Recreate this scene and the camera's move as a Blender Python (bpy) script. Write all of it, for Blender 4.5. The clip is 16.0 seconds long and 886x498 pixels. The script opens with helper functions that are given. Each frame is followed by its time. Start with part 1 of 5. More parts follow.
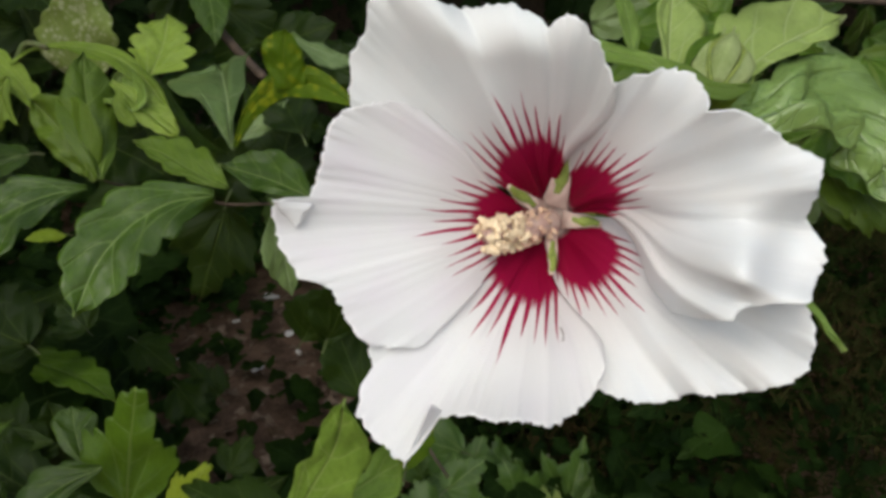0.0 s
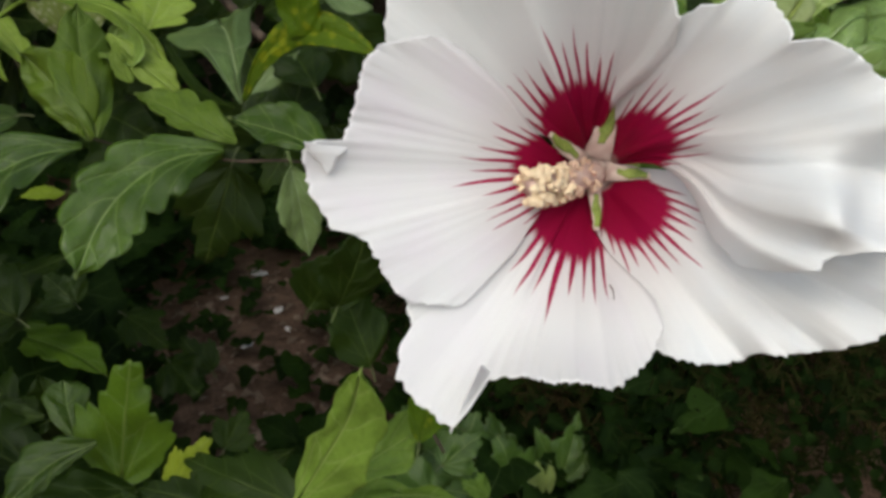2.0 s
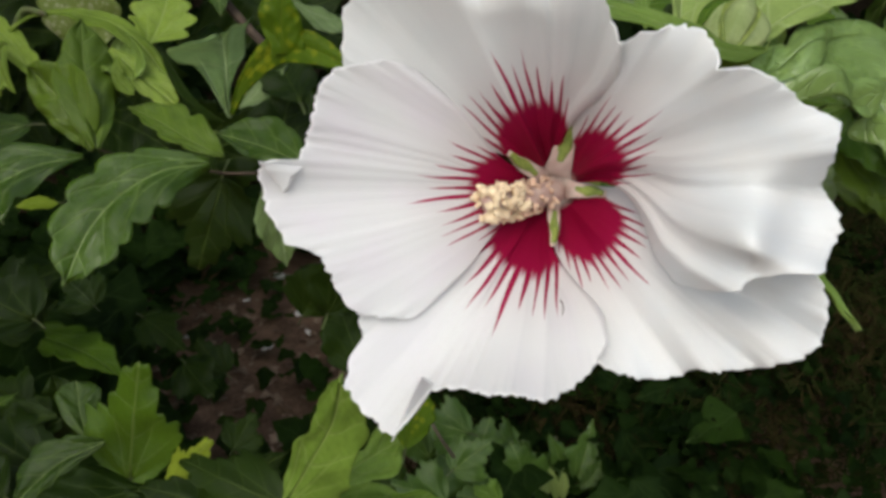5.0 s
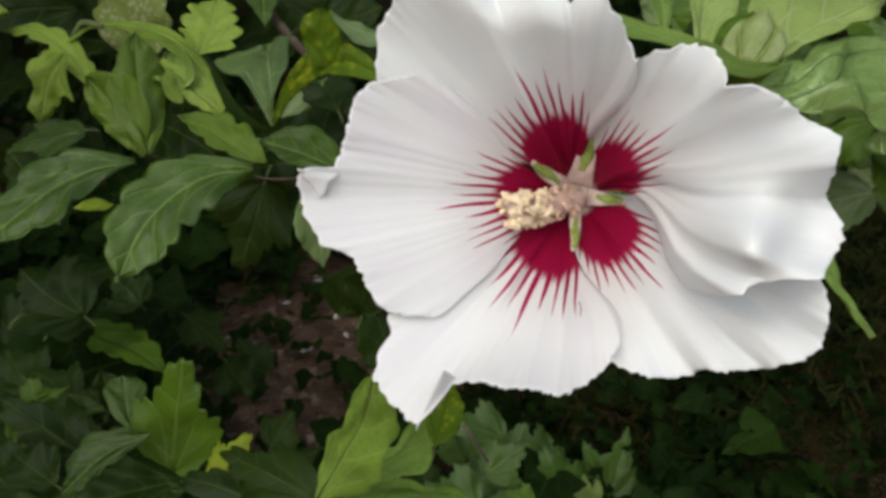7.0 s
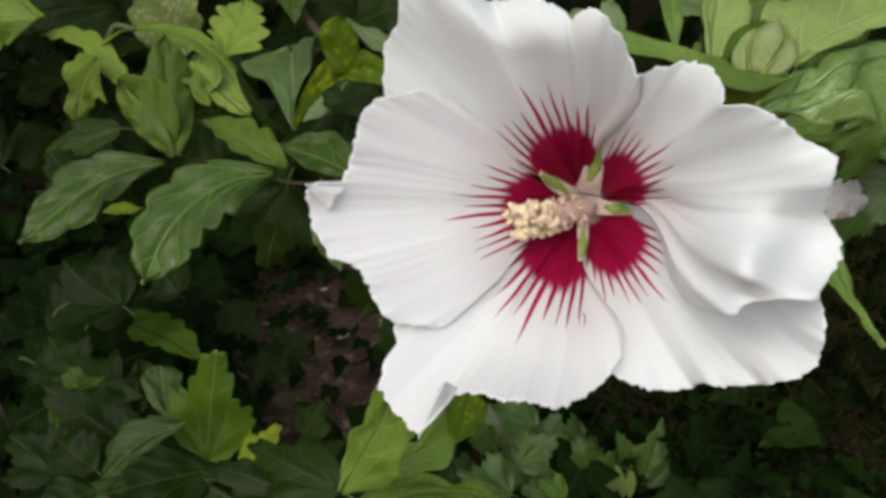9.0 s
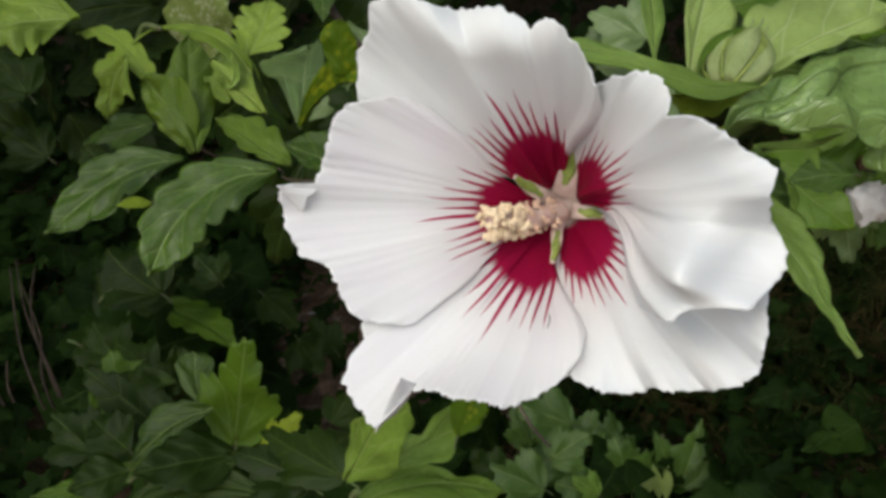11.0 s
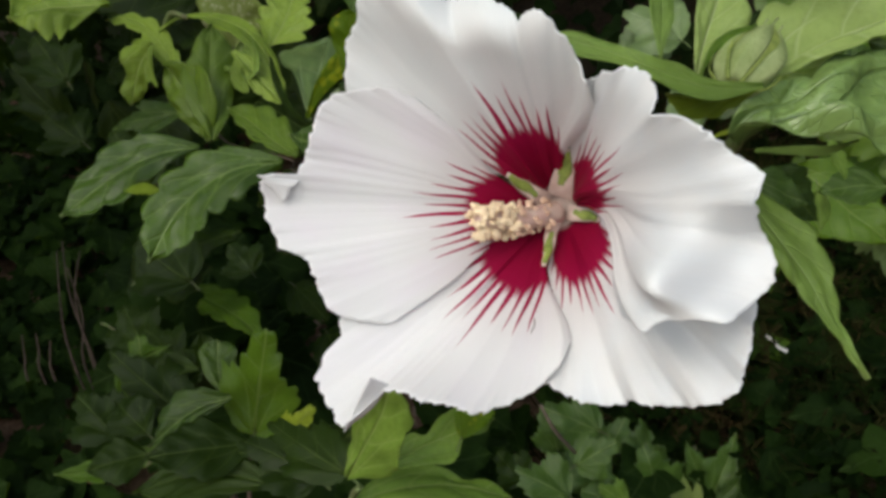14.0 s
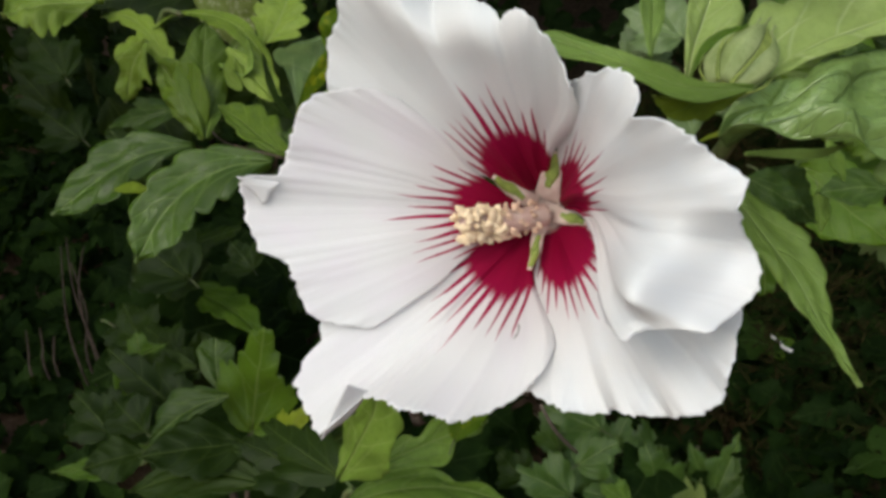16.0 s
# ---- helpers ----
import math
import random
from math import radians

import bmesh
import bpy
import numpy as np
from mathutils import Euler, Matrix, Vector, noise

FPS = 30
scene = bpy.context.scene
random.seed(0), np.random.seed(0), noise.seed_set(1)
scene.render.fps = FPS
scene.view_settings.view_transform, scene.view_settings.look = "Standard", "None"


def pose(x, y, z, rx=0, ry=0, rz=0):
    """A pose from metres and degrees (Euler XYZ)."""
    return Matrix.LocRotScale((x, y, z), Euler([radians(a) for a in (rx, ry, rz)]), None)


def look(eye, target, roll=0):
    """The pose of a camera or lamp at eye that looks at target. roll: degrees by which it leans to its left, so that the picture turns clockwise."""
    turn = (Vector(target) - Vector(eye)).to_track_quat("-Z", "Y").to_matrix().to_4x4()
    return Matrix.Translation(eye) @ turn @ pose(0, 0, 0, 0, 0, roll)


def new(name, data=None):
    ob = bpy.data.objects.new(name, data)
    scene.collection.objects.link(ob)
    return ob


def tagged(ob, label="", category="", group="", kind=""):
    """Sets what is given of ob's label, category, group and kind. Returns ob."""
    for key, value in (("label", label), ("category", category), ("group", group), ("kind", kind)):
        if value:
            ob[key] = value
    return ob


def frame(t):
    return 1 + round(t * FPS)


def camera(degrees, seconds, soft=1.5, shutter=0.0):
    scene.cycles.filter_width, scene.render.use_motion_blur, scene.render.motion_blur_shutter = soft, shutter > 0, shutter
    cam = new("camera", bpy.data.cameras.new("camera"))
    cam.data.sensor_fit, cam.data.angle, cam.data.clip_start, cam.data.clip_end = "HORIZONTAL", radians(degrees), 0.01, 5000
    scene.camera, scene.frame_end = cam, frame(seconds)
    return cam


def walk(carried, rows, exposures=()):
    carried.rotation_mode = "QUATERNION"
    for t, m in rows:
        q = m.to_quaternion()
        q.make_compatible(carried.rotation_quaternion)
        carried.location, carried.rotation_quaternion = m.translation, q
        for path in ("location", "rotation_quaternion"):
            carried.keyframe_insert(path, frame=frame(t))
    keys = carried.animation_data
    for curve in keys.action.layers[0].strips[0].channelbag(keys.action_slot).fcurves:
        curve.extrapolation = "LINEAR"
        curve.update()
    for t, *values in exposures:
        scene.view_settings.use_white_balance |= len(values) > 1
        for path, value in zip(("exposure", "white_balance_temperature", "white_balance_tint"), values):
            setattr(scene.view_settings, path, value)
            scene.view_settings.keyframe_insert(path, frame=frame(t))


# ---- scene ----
# camera: seconds, place, yaw, pitch, roll
cam = camera(58.9, 16.0, soft=3.5)
ROWS = [
    (0.0, 0.00651, 0.00096, 0.60195, 1.988, -20.386, 0.093),
    (0.5, 0.00281, 0.00202, 0.59855, 1.414, -20.746, 0.303),
    (1.0, 0.00126, 0.00424, 0.59650, 1.250, -21.257, 0.584),
    (1.5, -0.00111, 0.00537, 0.59555, 0.832, -21.786, 0.724),
    (2.0, -0.00229, 0.00861, 0.59439, 0.839, -21.922, 0.624),
    (2.5, -0.00293, 0.01127, 0.59405, 0.827, -22.026, 0.345),
    (3.0, -0.00136, 0.01104, 0.59355, 1.009, -21.806, 0.663),
    (3.5, 0.00225, 0.01122, 0.59396, 1.622, -21.791, 0.510),
    (4.0, 0.00513, 0.01015, 0.59495, 2.036, -21.716, 0.485),
    (6.5, 0.01165, -0.00157, 0.60064, 5.110, -21.394, 0.146),
    (7.0, 0.01182, -0.00223, 0.60038, 6.007, -21.225, 0.093),
    (7.5, 0.01174, -0.00229, 0.60092, 6.755, -21.324, -0.024),
    (8.0, 0.01241, -0.00142, 0.60178, 7.503, -21.538, -0.194),
    (8.5, 0.01406, -0.00106, 0.60383, 8.227, -22.024, -0.692),
    (9.0, 0.01752, -0.00246, 0.60546, 9.093, -22.281, -0.886),
    (11.5, 0.03515, -0.00305, 0.60823, 14.368, -22.727, -1.461),
    (12.0, 0.03667, -0.00131, 0.60752, 15.150, -22.577, -1.300),
    (12.5, 0.03728, 0.00032, 0.60665, 15.541, -22.446, -0.889),
    (13.0, 0.03949, 0.00186, 0.60751, 16.301, -22.791, -0.979),
    (13.5, 0.04090, 0.00262, 0.60723, 16.700, -22.850, -0.806),
    (14.0, 0.04162, 0.00334, 0.60622, 16.882, -22.790, -0.535),
    (14.5, 0.04240, 0.00448, 0.60532, 17.105, -22.778, -0.416),
    (15.0, 0.04371, 0.00533, 0.60467, 17.392, -22.631, -0.326),
    (15.5, 0.04550, 0.00632, 0.60539, 17.768, -22.801, -0.493),
    (16.0, 0.04459, 0.00713, 0.60627, 17.401, -23.027, -0.461),
]
walk(cam, [(t, pose(x, y, z, 90 + pitch, 0, yaw) @ pose(0, 0, 0, 0, 0, roll)) for t, x, y, z, yaw, pitch, roll in ROWS],
     exposures=[(0.0, -0.19, 6180, 4), (16.0, -0.19, 6180, 4)])

# ---- light: a bright hazy sky over a shaded garden ----
world = bpy.data.worlds.new("sky")
scene.world = world
world.use_nodes = True
wn = world.node_tree
sky = wn.nodes.new("ShaderNodeTexSky")
sky.sky_type = "NISHITA"
sky.sun_disc = False
SUN_UP, SUN_ROUND = radians(48), radians(199)
sky.sun_elevation, sky.sun_rotation = SUN_UP, SUN_ROUND
sky.air_density, sky.dust_density = 0.8, 6.0
wn.links.new(sky.outputs[0], wn.nodes["Background"].inputs[0])
wn.nodes["Background"].inputs[1].default_value = 0.15
sun = new("sun", bpy.data.lights.new("sun", "SUN"))
sun.data.energy, sun.data.angle, sun.data.color = 1.75, radians(105), (1.0, 0.995, 0.985)
way = Vector((math.sin(SUN_ROUND) * math.cos(SUN_UP), math.cos(SUN_ROUND) * math.cos(SUN_UP), math.sin(SUN_UP)))
sun.matrix_world = look(way * 5, (0, 0, 0))

# ---- materials ----
def material(name):
    m = bpy.data.materials.new(name)
    m.use_nodes = True
    nt = m.node_tree
    return m, nt, nt.nodes["Principled BSDF"], nt.nodes["Material Output"]


def node(nt, kind, ins=(), feature="", one_d=False, colour_mix=False):
    n = nt.nodes.new("ShaderNode" + kind)
    if feature:
        n.feature = feature
    if one_d:
        n.noise_dimensions = "1D"
    if colour_mix:
        n.data_type = "RGBA"
    for k, v in dict(ins).items():
        if isinstance(v, bpy.types.NodeSocket):
            nt.links.new(v, n.inputs[k])
        else:
            n.inputs[k].default_value = v
    return n


def maths(nt, op, a, b=0.0, c=0.0, clamp=False):
    n = node(nt, "Math", {0: a, 1: b, 2: c})
    n.operation, n.use_clamp = op, clamp
    return n.outputs[0]


def step(nt, x, lo, hi):
    """0 below lo, 1 above hi, smooth between."""
    n = node(nt, "MapRange", {0: x, 1: lo, 2: hi, 3: 0.0, 4: 1.0})
    n.interpolation_type = "SMOOTHSTEP"
    return n.outputs[0]


def mix(nt, f, a, b):
    n = node(nt, "Mix", {0: f}, colour_mix=True)
    for i, v in ((6, a), (7, b)):
        if isinstance(v, bpy.types.NodeSocket):
            nt.links.new(v, n.inputs[i])
        else:
            n.inputs[i].default_value = (*v, 1)
    return n.outputs[2]


def bump(nt, height, strength, distance, bsdf):
    b = node(nt, "Bump", {"Strength": strength, "Distance": distance, "Height": height})
    nt.links.new(b.outputs[0], bsdf.inputs["Normal"])
    return b.outputs[0]


def thin(nt, bsdf, out, colour, amount, normal=None):
    """Light passes through, as through a petal or a leaf."""
    tr = node(nt, "BsdfTranslucent", {"Color": colour})
    if normal:
        nt.links.new(normal, tr.inputs["Normal"])
    mx = node(nt, "MixShader", {0: amount, 1: bsdf.outputs[0], 2: tr.outputs[0]})
    nt.links.new(mx.outputs[0], out.inputs[0])


def petal_material(name, eye, reach, rays, tint):
    """White petal with a crimson eye that runs out in tapered rays. UV: degrees from the petal's middle / 10, distance
    from the heart as spread in the fitted view / 100.
    """
    m, nt, bsdf, out = material(name)
    uv = node(nt, "UVMap").outputs[0]
    sep = node(nt, "SeparateXYZ", {0: uv})
    a, r = sep.outputs[0], sep.outputs[1]
    wob = node(nt, "TexNoise", {"Vector": uv, "Scale": 0.8, "Detail": 1.0})
    aw = maths(nt, "ADD", a, maths(nt, "MULTIPLY", maths(nt, "SUBTRACT", wob.outputs[0], 0.5), 0.5))
    k = maths(nt, "ADD", maths(nt, "MULTIPLY", aw, rays), 50.0)
    cell = maths(nt, "FLOOR", k)
    dist = maths(nt, "MULTIPLY", maths(nt, "ABSOLUTE", maths(nt, "SUBTRACT", maths(nt, "FRACT", k), 0.5)), 2.0)
    rnd = node(nt, "TexWhiteNoise", {"W": cell}, one_d=True).outputs[0]
    side = maths(nt, "POWER", maths(nt, "MULTIPLY", maths(nt, "ABSOLUTE", a), 0.285), 3.5)
    frayed = node(nt, "TexNoise", {"Vector": uv, "Scale": 2.6, "Detail": 2.0}).outputs[0]
    edge = maths(nt, "SUBTRACT", maths(nt, "MULTIPLY_ADD", frayed, 0.36, eye - 0.18), maths(nt, "MINIMUM", maths(nt, "MULTIPLY", side, 0.42), 0.95))
    length = maths(nt, "MULTIPLY", maths(nt, "MULTIPLY_ADD", rnd, 0.65, 0.48), maths(nt, "SUBTRACT", 1.0, maths(nt, "MULTIPLY", side, 0.55), clamp=True))
    length = maths(nt, "MULTIPLY", length, reach)
    far = maths(nt, "DIVIDE", maths(nt, "SUBTRACT", r, edge), maths(nt, "MAXIMUM", length, 0.05))
    width = maths(nt, "MULTIPLY", maths(nt, "SUBTRACT", 1.0, far), 0.60)
    ray = step(nt, maths(nt, "SUBTRACT", width, dist), -0.03, 0.10)
    disc = step(nt, maths(nt, "SUBTRACT", maths(nt, "ADD", edge, 0.12), r), -0.10, 0.12)
    claw = step(nt, r, 0.34, 0.42)
    red = maths(nt, "MULTIPLY", maths(nt, "MAXIMUM", ray, disc), claw)
    fade = step(nt, r, eye * 0.4, eye + reach)
    crimson = mix(nt, fade, (0.265, 0.0006, 0.030), (0.42, 0.005, 0.078))
    # fine veins that fan out, and a greyish base tint painted in as cup shade
    vein = node(nt, "TexNoise", {"Vector": node(nt, "Mapping", {0: uv, 3: (5.0, 0.35, 1.0)}).outputs[0], "Scale": 2.2, "Detail": 4.0, "Roughness": 0.65})
    blot = node(nt, "TexNoise", {"Vector": uv, "Scale": 0.7, "Detail": 3.0})
    white = mix(nt, step(nt, blot.outputs[0], 0.35, 0.75), (0.88, 0.88, 0.87), tint)
    white = mix(nt, maths(nt, "MULTIPLY", step(nt, vein.outputs[0], 0.5, 0.8), 0.20), white, (0.74, 0.75, 0.74))
    cup_shade_tint = mix(nt, step(nt, r, 2.9, 0.9), white, (0.70, 0.655, 0.645))
    heart = mix(nt, claw, (0.52, 0.32, 0.28), cup_shade_tint)
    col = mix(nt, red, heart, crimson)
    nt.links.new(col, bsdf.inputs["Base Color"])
    bsdf.inputs["Roughness"].default_value = 0.62
    bsdf.inputs["Specular IOR Level"].default_value = 0.15
    nrm = bump(nt, vein.outputs[0], 0.09, 0.0010, bsdf)
    thin(nt, bsdf, out, col, 0.34, nrm)
    return m


def leaf_material(name, young, old, vein_col, through_amt=0.3, rough=0.36, mottle=None, island=False, relief=0.0010, gloss=0.14):
    """A leaf with midrib and side veins. UV: across (-1..1), along (0..1)."""
    m, nt, bsdf, out = material(name)
    uv = node(nt, "UVMap").outputs[0]
    sep = node(nt, "SeparateXYZ", {0: uv})
    u, v = maths(nt, "ABSOLUTE", sep.outputs[0]), sep.outputs[1]
    if island:
        rnd = node(nt, "NewGeometry").outputs["Random Per Island"]
    else:
        rnd = node(nt, "ObjectInfo").outputs["Random"]
    pos = node(nt, "TexCoord").outputs["Object"]
    n1 = node(nt, "TexNoise", {"Vector": pos, "Scale": 60.0, "Detail": 4.0})
    n2 = node(nt, "TexNoise", {"Vector": pos, "Scale": 600.0, "Detail": 3.0})
    f = maths(nt, "ADD", maths(nt, "MULTIPLY", rnd, 0.7), maths(nt, "MULTIPLY", maths(nt, "SUBTRACT", n1.outputs[0], 0.35), 0.9), clamp=True)
    col = mix(nt, f, young, old)
    n3 = node(nt, "TexNoise", {"Vector": pos, "Scale": 28.0, "Detail": 2.0})
    col = mix(nt, maths(nt, "MULTIPLY", step(nt, n3.outputs[0], 0.50, 0.66), 0.45), col, tuple(c * 0.5 for c in old))
    col = mix(nt, maths(nt, "MULTIPLY", step(nt, n2.outputs[0], 0.45, 0.7), 0.25), col, tuple(c * 0.55 for c in old))
    if mottle:
        spots = node(nt, "TexVoronoi", {"Vector": pos, "Scale": 420.0})
        col = mix(nt, maths(nt, "MULTIPLY", step(nt, maths(nt, "ADD", n1.outputs[0], maths(nt, "MULTIPLY", spots.outputs[0], -0.6)), 0.15, 0.4), 0.8), col, mottle)
    mid = maths(nt, "SUBTRACT", 1.0, step(nt, u, 0.008, 0.034))
    ph = maths(nt, "MULTIPLY", maths(nt, "SUBTRACT", v, maths(nt, "MULTIPLY", maths(nt, "POWER", u, 1.25), 0.36)), 4.3)
    ph = maths(nt, "ADD", ph, maths(nt, "MULTIPLY", maths(nt, "SUBTRACT", n1.outputs[0], 0.5), 0.5))
    sd = maths(nt, "ABSOLUTE", maths(nt, "SUBTRACT", maths(nt, "FRACT", ph), 0.5))
    sidev = maths(nt, "MULTIPLY", maths(nt, "SUBTRACT", 1.0, step(nt, sd, 0.012, 0.07)), step(nt, u, 1.0, 0.55))
    net = node(nt, "TexVoronoi", {"Vector": uv, "Scale": 16.0}, feature="DISTANCE_TO_EDGE")
    netm = maths(nt, "SUBTRACT", 1.0, step(nt, net.outputs[0], 0.0, 0.09))
    # two main veins beside the midrib, from the leaf's base
    arc = maths(nt, "ABSOLUTE", maths(nt, "SUBTRACT", u, maths(nt, "MULTIPLY", maths(nt, "POWER", v, 0.8), 0.72)))
    arcs = maths(nt, "MULTIPLY", maths(nt, "SUBTRACT", 1.0, step(nt, arc, 0.006, 0.03)), step(nt, v, 0.62, 0.40))
    veins = maths(nt, "MAXIMUM", maths(nt, "MAXIMUM", mid, maths(nt, "MULTIPLY", arcs, 0.6)), maths(nt, "MULTIPLY", sidev, 0.42))
    col = mix(nt, maths(nt, "MULTIPLY", maths(nt, "MAXIMUM", veins, maths(nt, "MULTIPLY", netm, 0.10)), 0.62), col, vein_col)
    nt.links.new(col, bsdf.inputs["Base Color"])
    nt.links.new(maths(nt, "MULTIPLY_ADD", n1.outputs[0], 0.30, rough - 0.12), bsdf.inputs["Roughness"])
    bsdf.inputs["Specular IOR Level"].default_value = gloss
    h = maths(nt, "SUBTRACT", maths(nt, "MULTIPLY", n1.outputs[0], 0.6), maths(nt, "MAXIMUM", veins, maths(nt, "MULTIPLY", netm, 0.12)))
    nrm = bump(nt, h, 0.5, relief, bsdf)
    lit = mix(nt, 0.5, col, (0.15, 0.27, 0.006))
    thin(nt, bsdf, out, lit, through_amt, nrm)
    return m


def plain_material(name, a, b, scale, rough=0.7, relief=0.3, depth=0.001, spec=0.3, through_amt=0.0):
    """Two colours mixed by noise at two sizes, with relief."""
    m, nt, bsdf, out = material(name)
    pos = node(nt, "TexCoord").outputs["Object"]
    n1 = node(nt, "TexNoise", {"Vector": pos, "Scale": scale, "Detail": 5.0, "Roughness": 0.65})
    n2 = node(nt, "TexNoise", {"Vector": pos, "Scale": scale * 9, "Detail": 3.0})
    f = maths(nt, "ADD", maths(nt, "MULTIPLY", n1.outputs[0], 0.7), maths(nt, "MULTIPLY", n2.outputs[0], 0.3))
    col = mix(nt, step(nt, f, 0.35, 0.65), a, b)
    nt.links.new(col, bsdf.inputs["Base Color"])
    bsdf.inputs["Roughness"].default_value = rough
    bsdf.inputs["Specular IOR Level"].default_value = spec
    nrm = bump(nt, f, relief, depth, bsdf)
    if through_amt:
        thin(nt, bsdf, out, col, through_amt, nrm)
    return m


LEAF = leaf_material("leaf_green", (0.060, 0.112, 0.009), (0.020, 0.048, 0.003), (0.24, 0.32, 0.10), 0.20, 0.30, gloss=0.30)
# darker copy of the green leaf: shade on inner leaves is put into its colour
DARK = leaf_material("leaf_shaded_copy", (0.026, 0.050, 0.004), (0.010, 0.023, 0.002), (0.09, 0.13, 0.025), 0.24, 0.38, gloss=0.16)
SHEEN = leaf_material("leaf_sheen", (0.060, 0.116, 0.008), (0.024, 0.056, 0.003), (0.26, 0.36, 0.11), 0.22, 0.26, gloss=0.34)
BRIGHT = leaf_material("leaf_young", (0.34, 0.47, 0.065), (0.22, 0.34, 0.034), (0.45, 0.54, 0.18), 0.45, 0.34, gloss=0.34)
PALE = leaf_material("leaf_pale", (0.42, 0.53, 0.16), (0.31, 0.42, 0.10), (0.62, 0.70, 0.36), 0.4, 0.34, relief=0.0006, gloss=0.45)
PUCKER = leaf_material("leaf_puckered", (0.27, 0.40, 0.105), (0.15, 0.25, 0.055), (0.03, 0.07, 0.012), 0.34, 0.27, relief=0.0030, gloss=0.8)
LEAF2 = leaf_material("leaf_fresh", (0.27, 0.40, 0.075), (0.18, 0.29, 0.046), (0.34, 0.44, 0.14), 0.4, 0.34, gloss=0.40)
MID = leaf_material("leaf_mid", (0.110, 0.200, 0.012), (0.048, 0.106, 0.007), (0.22, 0.30, 0.07), 0.36, 0.32, gloss=0.28)
SHOOT = leaf_material("leaf_shoot", (0.090, 0.165, 0.026), (0.042, 0.086, 0.012), (0.22, 0.30, 0.09), 0.28, 0.32, gloss=0.38)
DEEP = leaf_material("leaf_deep", (0.118, 0.188, 0.016), (0.058, 0.108, 0.008), (0.22, 0.30, 0.08), 0.32, 0.34, gloss=0.28)
LUSH = leaf_material("leaf_lush", (0.27, 0.41, 0.060), (0.145, 0.26, 0.028), (0.42, 0.52, 0.16), 0.38, 0.34, gloss=0.36)
YELLOW = leaf_material("leaf_yellowing", (0.30, 0.38, 0.03), (0.17, 0.26, 0.015), (0.36, 0.42, 0.10), 0.4)
MOTTLED = leaf_material("leaf_mottled", (0.13, 0.215, 0.008), (0.07, 0.135, 0.006), (0.16, 0.2, 0.02), 0.45, mottle=(0.30, 0.34, 0.012))
SILVER = leaf_material("leaf_speckled", (0.30, 0.38, 0.10), (0.20, 0.27, 0.06), (0.36, 0.40, 0.18), 0.4, mottle=(0.52, 0.55, 0.32))
# paler, greyer base colour: part of the sky sheen is painted in
GREYED = leaf_material("leaf_greyish", (0.165, 0.245, 0.078), (0.105, 0.165, 0.048), (0.32, 0.40, 0.20), 0.24, 0.32, gloss=0.50)
# two near-black leaf greens: shade under the shrub is put into their colour
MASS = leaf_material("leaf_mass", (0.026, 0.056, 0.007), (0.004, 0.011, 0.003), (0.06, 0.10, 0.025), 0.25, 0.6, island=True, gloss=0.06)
SHADY = leaf_material("leaf_shade_in_colour", (0.026, 0.050, 0.011), (0.005, 0.014, 0.004), (0.05, 0.08, 0.025), 0.2, 0.6, island=True, gloss=0.06)
# leaf green darkened to near black, standing in for shade on the ground
COVER = leaf_material("leaf_cover_shade_toned", (0.016, 0.033, 0.005), (0.003, 0.007, 0.002), (0.02, 0.05, 0.015), 0.2, 0.65, island=True, gloss=0.03)
# green and brown sprays, both darkened in colour to stand in for shade
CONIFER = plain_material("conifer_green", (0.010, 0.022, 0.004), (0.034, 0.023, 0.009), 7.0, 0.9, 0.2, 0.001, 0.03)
SOIL = plain_material("soil", (0.215, 0.135, 0.090), (0.095, 0.060, 0.042), 22.0, 0.95, 0.8, 0.02, 0.1)
CRUMB = plain_material("crumb", (0.34, 0.25, 0.18), (0.12, 0.08, 0.055), 30.0, 0.9, 0.4, 0.001, 0.1)
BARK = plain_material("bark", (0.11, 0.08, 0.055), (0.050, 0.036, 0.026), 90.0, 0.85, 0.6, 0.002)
PALEBARK = plain_material("pale_bark", (0.26, 0.21, 0.16), (0.13, 0.10, 0.075), 120.0, 0.85, 0.5, 0.002)
GREENSTEM = plain_material("green_stem", (0.12, 0.18, 0.05), (0.09, 0.08, 0.04), 120.0, 0.6, 0.3, 0.0005)
BUDGREEN = plain_material("bud_green", (0.38, 0.45, 0.19), (0.24, 0.31, 0.10), 160.0, 0.55, 0.3, 0.0004, 0.3, 0.25)
POLLEN = plain_material("pollen", (0.94, 0.80, 0.57), (0.90, 0.72, 0.48), 700.0, 0.8, 0.6, 0.0003, 0.15, 0.2)
ORANGE = plain_material("young_anther", (0.86, 0.66, 0.48), (0.78, 0.54, 0.40), 700.0, 0.8, 0.6, 0.0003, 0.15, 0.2)
COLUMN = plain_material("column", (0.82, 0.66, 0.57), (0.74, 0.52, 0.46), 300.0, 0.6, 0.2, 0.0002, 0.2, 0.35)
SEPAL = plain_material("sepal", (0.40, 0.48, 0.11), (0.20, 0.27, 0.06), 300.0, 0.5, 0.2, 0.0002, 0.3, 0.3)
HAIRY = plain_material("claw_margin", (0.80, 0.67, 0.59), (0.68, 0.50, 0.44), 400.0, 0.8, 0.4, 0.0002, 0.1, 0.3)
LITTER = plain_material("litter_white", (0.88, 0.87, 0.85), (0.76, 0.73, 0.69), 120.0, 0.8, 0.4, 0.002, 0.2, 0.2)
DRYLEAF = plain_material("dry_leaf", (0.14, 0.085, 0.045), (0.075, 0.045, 0.026), 80.0, 0.8, 0.4, 0.002)


